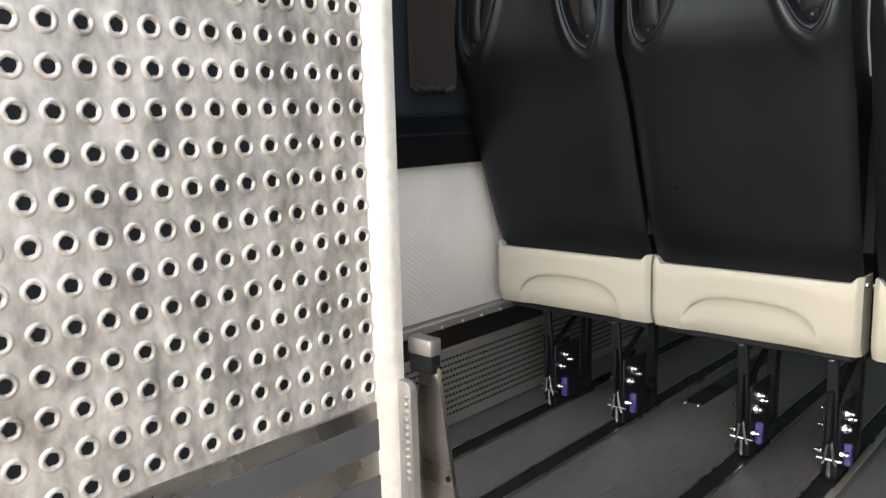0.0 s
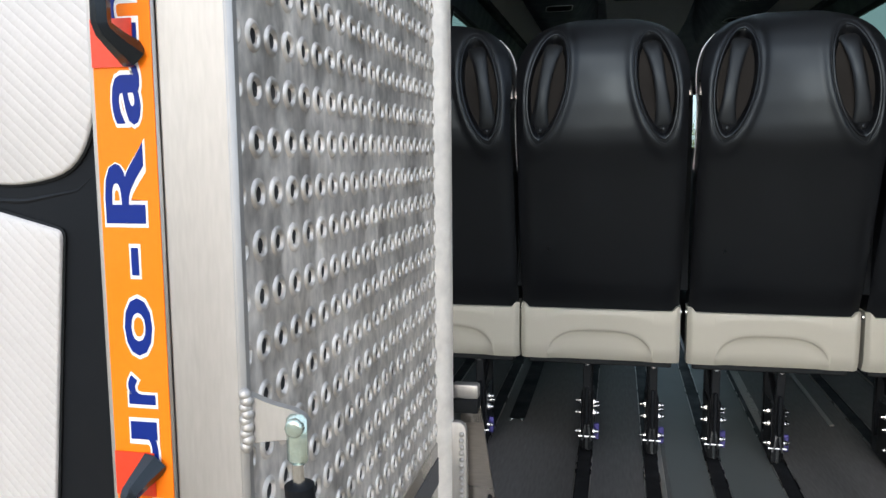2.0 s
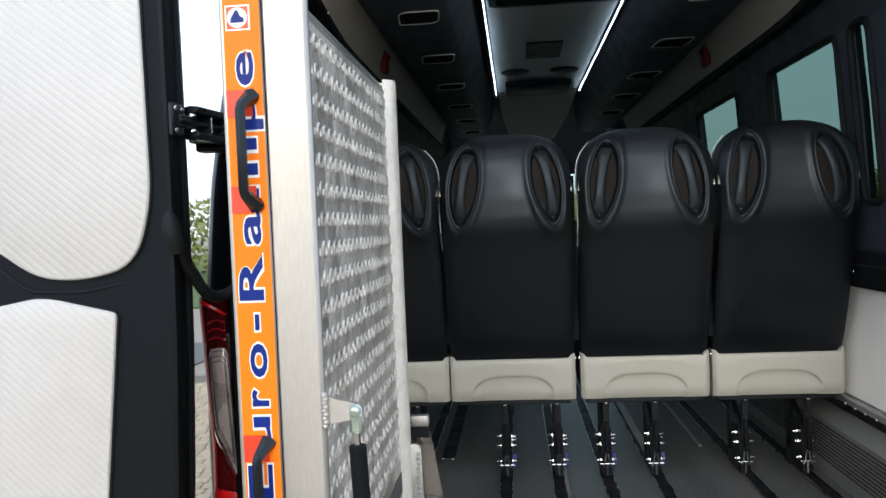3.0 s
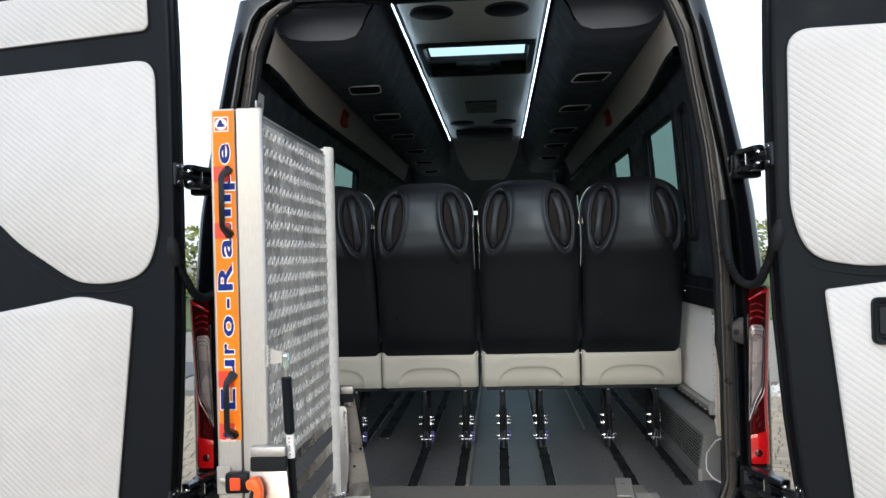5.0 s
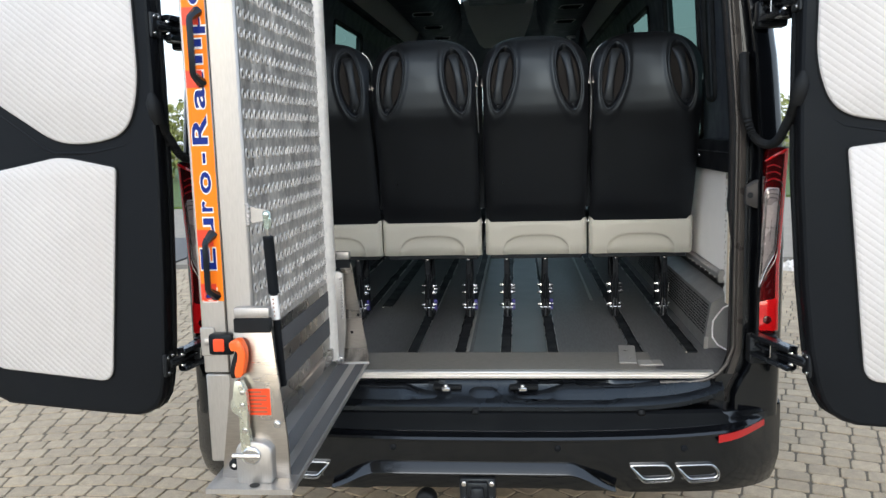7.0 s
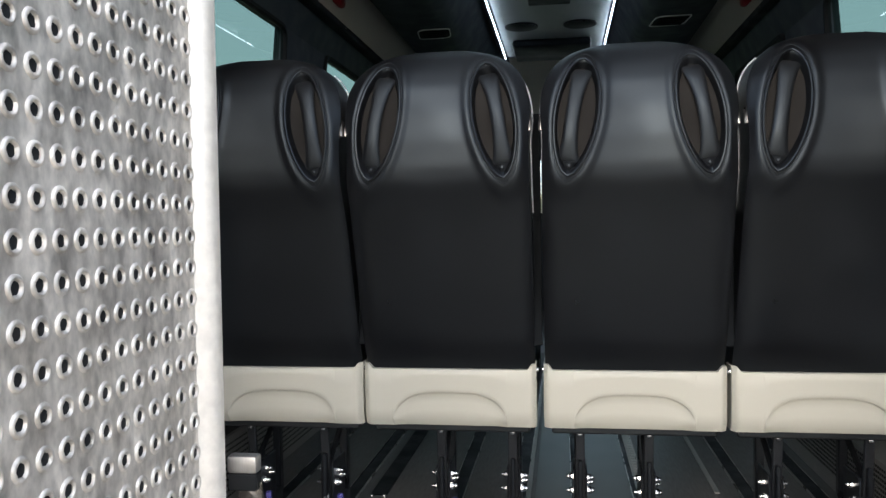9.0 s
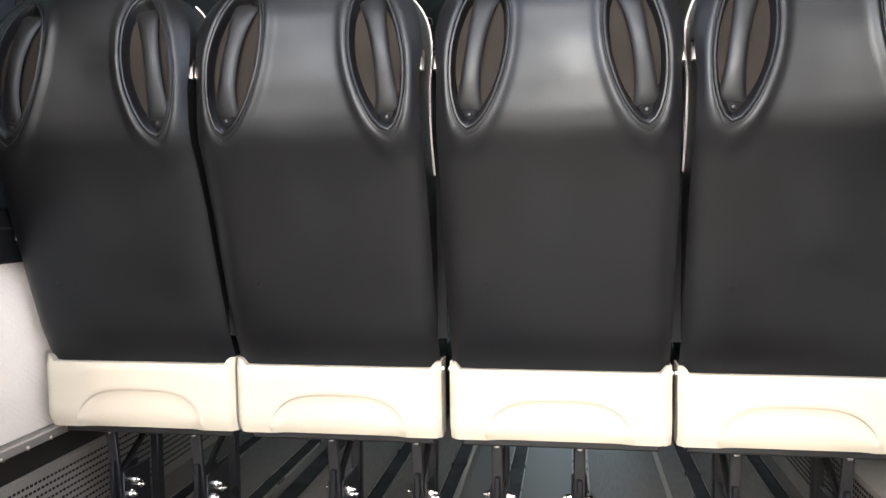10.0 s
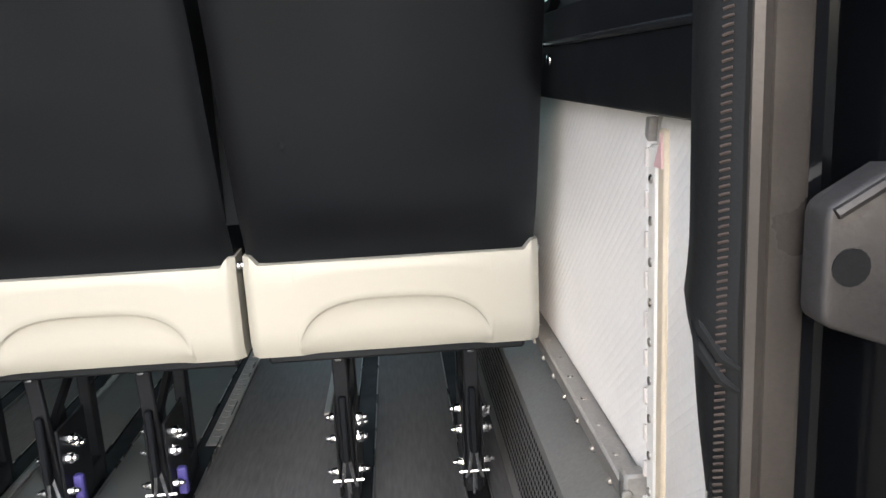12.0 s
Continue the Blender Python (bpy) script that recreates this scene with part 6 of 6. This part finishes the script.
    # corrugated cable sleeve
    ctrl = [Vector(p) for p in ((sign * 0.842, -0.01, 1.715), (sign * 0.838, -0.035, 1.66), (sign * 0.845, -0.045, 1.53), (sign * 0.868, -0.055, 1.462), (sign * 0.894, -0.10, 1.440), (sign * 0.904, -0.165, 1.455), (sign * 0.908, -0.215, 1.495), (sign * 0.910, -0.255, 1.530), (sign * 0.911, -0.286, 1.575))]
    pts = []
    for i in range(len(ctrl) - 1):
        p0, p1, p2, p3 = ctrl[max(i - 1, 0)], ctrl[i], ctrl[i + 1], ctrl[min(i + 2, len(ctrl) - 1)]
        for k in range(14):
            t = k / 14
            pts.append(0.5 * ((2 * p1) + (p2 - p0) * t + (2 * p0 - 5 * p1 + 4 * p2 - p3) * t * t + (3 * p1 - p0 - 3 * p2 + p3) * t ** 3))
    rad = [0.0145 if i < 30 or i > len(pts) - 16 else (0.0142 if i % 2 else 0.0108) for i in range(len(pts))]
    part("sleeve_grommet", Shape().tube([(sign * 0.909, -0.288, 1.555), (sign * 0.913, -0.300, 1.580), (sign * 0.918, -0.303, 1.612), (sign * 0.923, -0.299, 1.640)], [0.0165, 0.021, 0.020, 0.008], 14), M_RUBBER, van, "black rubber grommet of the cable sleeve")
    part("cable_sleeve", Shape().tube(pts, rad, 10), M_RUBBER, van, "black corrugated cable sleeve", smooth=25)


door(-1, 13)
door(1, -5)


# ---- trees, hedge and stones beyond the yard ----
def tree(place, height, spread, seed):
    rng = random.Random(seed)
    t = thing("tree", place, "leafy green tree beyond the yard", "tree", "trees round the yard")
    px, py, pz = place
    tops = []
    s = Shape()
    trunk = [(px + rng.uniform(-0.08, 0.08) * k, py + rng.uniform(-0.08, 0.08) * k, pz + height * 0.14 * k) for k in range(6)]
    s.tube(trunk, [0.16, 0.14, 0.12, 0.10, 0.07, 0.04], 8)
    for k in range(9):
        b = Vector(trunk[2 + k % 4])
        a = rng.uniform(0, 6.28)
        e = b + Vector((math.cos(a) * spread * 0.7, math.sin(a) * spread * 0.7, height * rng.uniform(0.1, 0.3)))
        s.tube([b, b.lerp(e, 0.5) + Vector((0, 0, 0.15)), e], [0.05, 0.035, 0.015], 6)
        tops.append(e)
    part("trunk", s, M_BARK, t)
    leaves = Shape()
    for k in range(12000):
        c = Vector(rng.choice(tops + [Vector(trunk[4]), Vector(trunk[5])]))
        off = Vector((rng.gauss(0, 1), rng.gauss(0, 1), rng.gauss(0, 0.9)))
        c = c + off * spread * 0.24
        if c.z < pz + height * 0.18:
            continue
        a = Vector((rng.gauss(0, 1), rng.gauss(0, 1), rng.gauss(0, 1))).normalized()
        b = a.orthogonal().normalized()
        z = rng.uniform(0.03, 0.06)
        leaves.add([c + a * z, c + b * z * 0.5, c - a * z, c - b * z * 0.5], [(0, 1, 2, 3)])
    part("crown", leaves, M_LEAF, t, smooth=0)


for i, (x, y, h, w) in enumerate(((-14.0, 27.0, 4.6, 1.8), (-18.0, 30.0, 5.2, 2.0), (-10.5, 31.0, 4.8, 1.9), (-7.0, 27.5, 4.2, 1.6), (11.5, 26.0, 5.2, 1.9), (14.0, 22.0, 5.0, 1.8), (1.0, 26.0, 4.4, 1.9), (18.0, 14.0, 5.4, 2.0), (16.0, 8.0, 5.0, 1.9), (-17.0, 12.0, 5.2, 2.0))):
    tree((x, y, -0.02), h * 0.52, w * 0.55, 20 + i)
rng = random.Random(5)
hedge = Shape()
for k in range(60000):
    a = rng.uniform(0, 2 * math.pi)
    r = rng.uniform(29, 33)
    top = 2.1 + 0.7 * math.sin(a * 7 + 1.0) + 0.5 * math.sin(a * 17) + 0.35 * math.sin(a * 41)
    c = Vector((math.cos(a) * r, math.sin(a) * r, 0.1 + max(0.6, top) * rng.random() ** 0.8))
    d = Vector((rng.gauss(0, 1), rng.gauss(0, 1), rng.gauss(0, 1))).normalized()
    e = d.orthogonal().normalized()
    z = rng.uniform(0.08, 0.16)
    hedge.add([c + d * z, c + e * z * 0.6, c - d * z, c - e * z * 0.6], [(0, 1, 2, 3)])
tagged(part("tree_line", hedge, M_LEAF, None, smooth=0), "distant green tree line round the yard", "trees", kind="stuff")
pebbles = Shape()
for k in range(500):
    a, r = rng.uniform(0, 6.28), math.sqrt(rng.uniform(0, 1))
    x, y, z = 4.2 + 1.3 * r * math.cos(a), 6.0 + 0.9 * r * math.sin(a), rng.uniform(0.035, 0.07)
    pebbles.add([(x - z, y, 0), (x, y - z, 0), (x + z, y, 0), (x, y + z, 0), (x, y, z)], [(0, 1, 4), (1, 2, 4), (2, 3, 4), (3, 0, 4)])
tagged(part("pebble_bed", pebbles, M_PEBBLE, None, smooth=0), "bed of white pebbles beside the paving", "pebbles", kind="stuff")

# ---- paving stones ----
STONE = 0.116


stones = []
rng = random.Random(11)
ARC = Vector((-1.75, -1.75))         # middle of the arched courses
SEAM = 0.42                          # straight, slanting courses begin here


def lay(x, y, turn, w, d, low=0.0):
    """Lay one stone, unless the van's underside hides its place."""
    if -5.6 < x < 5.6 and -5.4 < y < 6.4 and not (abs(x) < 0.75 and y > 0.7):
        stones.append((x, y, turn, w - 0.0045, d - 0.0055, rng.uniform(-0.0012, 0.0012) - low))


r = 0.02
while r < 9.0:
    depth = STONE * rng.uniform(0.86, 1.0)
    middle = r + depth / 2
    widths = [rng.uniform(0.86, 1.18) for k in range(max(3, round(2 * math.pi * middle / STONE)))]
    fit = 2 * math.pi / sum(widths)
    t = rng.uniform(0, 6)
    for w in widths:
        x, y = ARC.x + middle * math.sin(t + w * fit / 2), ARC.y + middle * math.cos(t + w * fit / 2)
        if x < SEAM + 0.035:
            lay(x, y, -(t + w * fit / 2), w * fit * middle, depth)
        t += w * fit
    r += depth
SLANT = radians(-19)
v = -8.0
while v < 9.0:
    depth = STONE * rng.uniform(0.84, 0.98)
    u = -3.0 + rng.uniform(0, STONE)
    while u < 8.5:
        w = STONE * rng.uniform(0.86, 1.2)
        x = (u + w / 2) * math.cos(SLANT) - v * math.sin(SLANT)
        y = (u + w / 2) * math.sin(SLANT) + v * math.cos(SLANT)
        if x > SEAM - 0.035:
            lay(x, y, SLANT + 0.02 * math.sin(x * 2.1), w, depth, 0.0024 if x < SEAM + 0.09 else 0.0)
        u += w
    v += depth
PX = [(-0.5, -0.5), (0.5, -0.5), (0.5, 0.5), (-0.5, 0.5)]


def stone_mesh(seed):
    q = random.Random(seed)
    corners = [(x * q.uniform(0.965, 1.0), y * q.uniform(0.965, 1.0)) for x, y in PX]
    o = rounded(corners, 0.15, 2)
    n = len(o)
    vs = [(x, y, -0.012) for x, y in o] + [(x * 0.985, y * 0.985, -0.0035) for x, y in o] + [(x * 0.94, y * 0.94, 0.0) for x, y in o] + [(0, 0, 0.0003)]
    fs = [(k, (k + 1) % n, n + (k + 1) % n, n + k) for k in range(n)] + [(n + k, n + (k + 1) % n, 2 * n + (k + 1) % n, 2 * n + k) for k in range(n)] + [(2 * n + k, 2 * n + (k + 1) % n, 3 * n) for k in range(n)]
    return vs, fs


paving = part("pavement", Shape().box(-5.7, 5.7, -5.8, 6.8, -0.0295, -0.0048, 0), M_JOINT, None, smooth=0)
tagged(paving, "yard paved with small grey stones in curved courses", "pavement", kind="structure")
kinds = [stone_mesh(k) for k in range(8)]
near_stones = [q for q in stones if 0.85 < abs(q[0]) < 1.95 and -0.3 < q[1] < 1.1][:300]
chosen = set(near_stones)
rest = Shape()
for i, q in enumerate(stones):
    uc, vc, turn, w, d, h = q
    vs, fs = kinds[i % 8]
    c, sn = math.cos(turn), math.sin(turn)
    vs = [(uc + x * w * c - y * d * sn, vc + x * w * sn + y * d * c, z + h) for x, y, z in vs]
    if q in chosen:
        me = bpy.data.meshes.new("paving_stone")
        me.from_pydata(vs, [], fs)
        me.materials.append(M_STONE)
        ob = new("paving_stone", me)
        ob.parent = paving
    else:
        rest.add(vs, fs)
me = bpy.data.meshes.new("paving_stones")
me.from_pydata(rest.v, [], rest.f)
me.materials.append(M_STONES)
far_stones = new("paving_stones", me)
far_stones.parent = paving
tagged(far_stones, "small grey paving stones", kind="stuff")
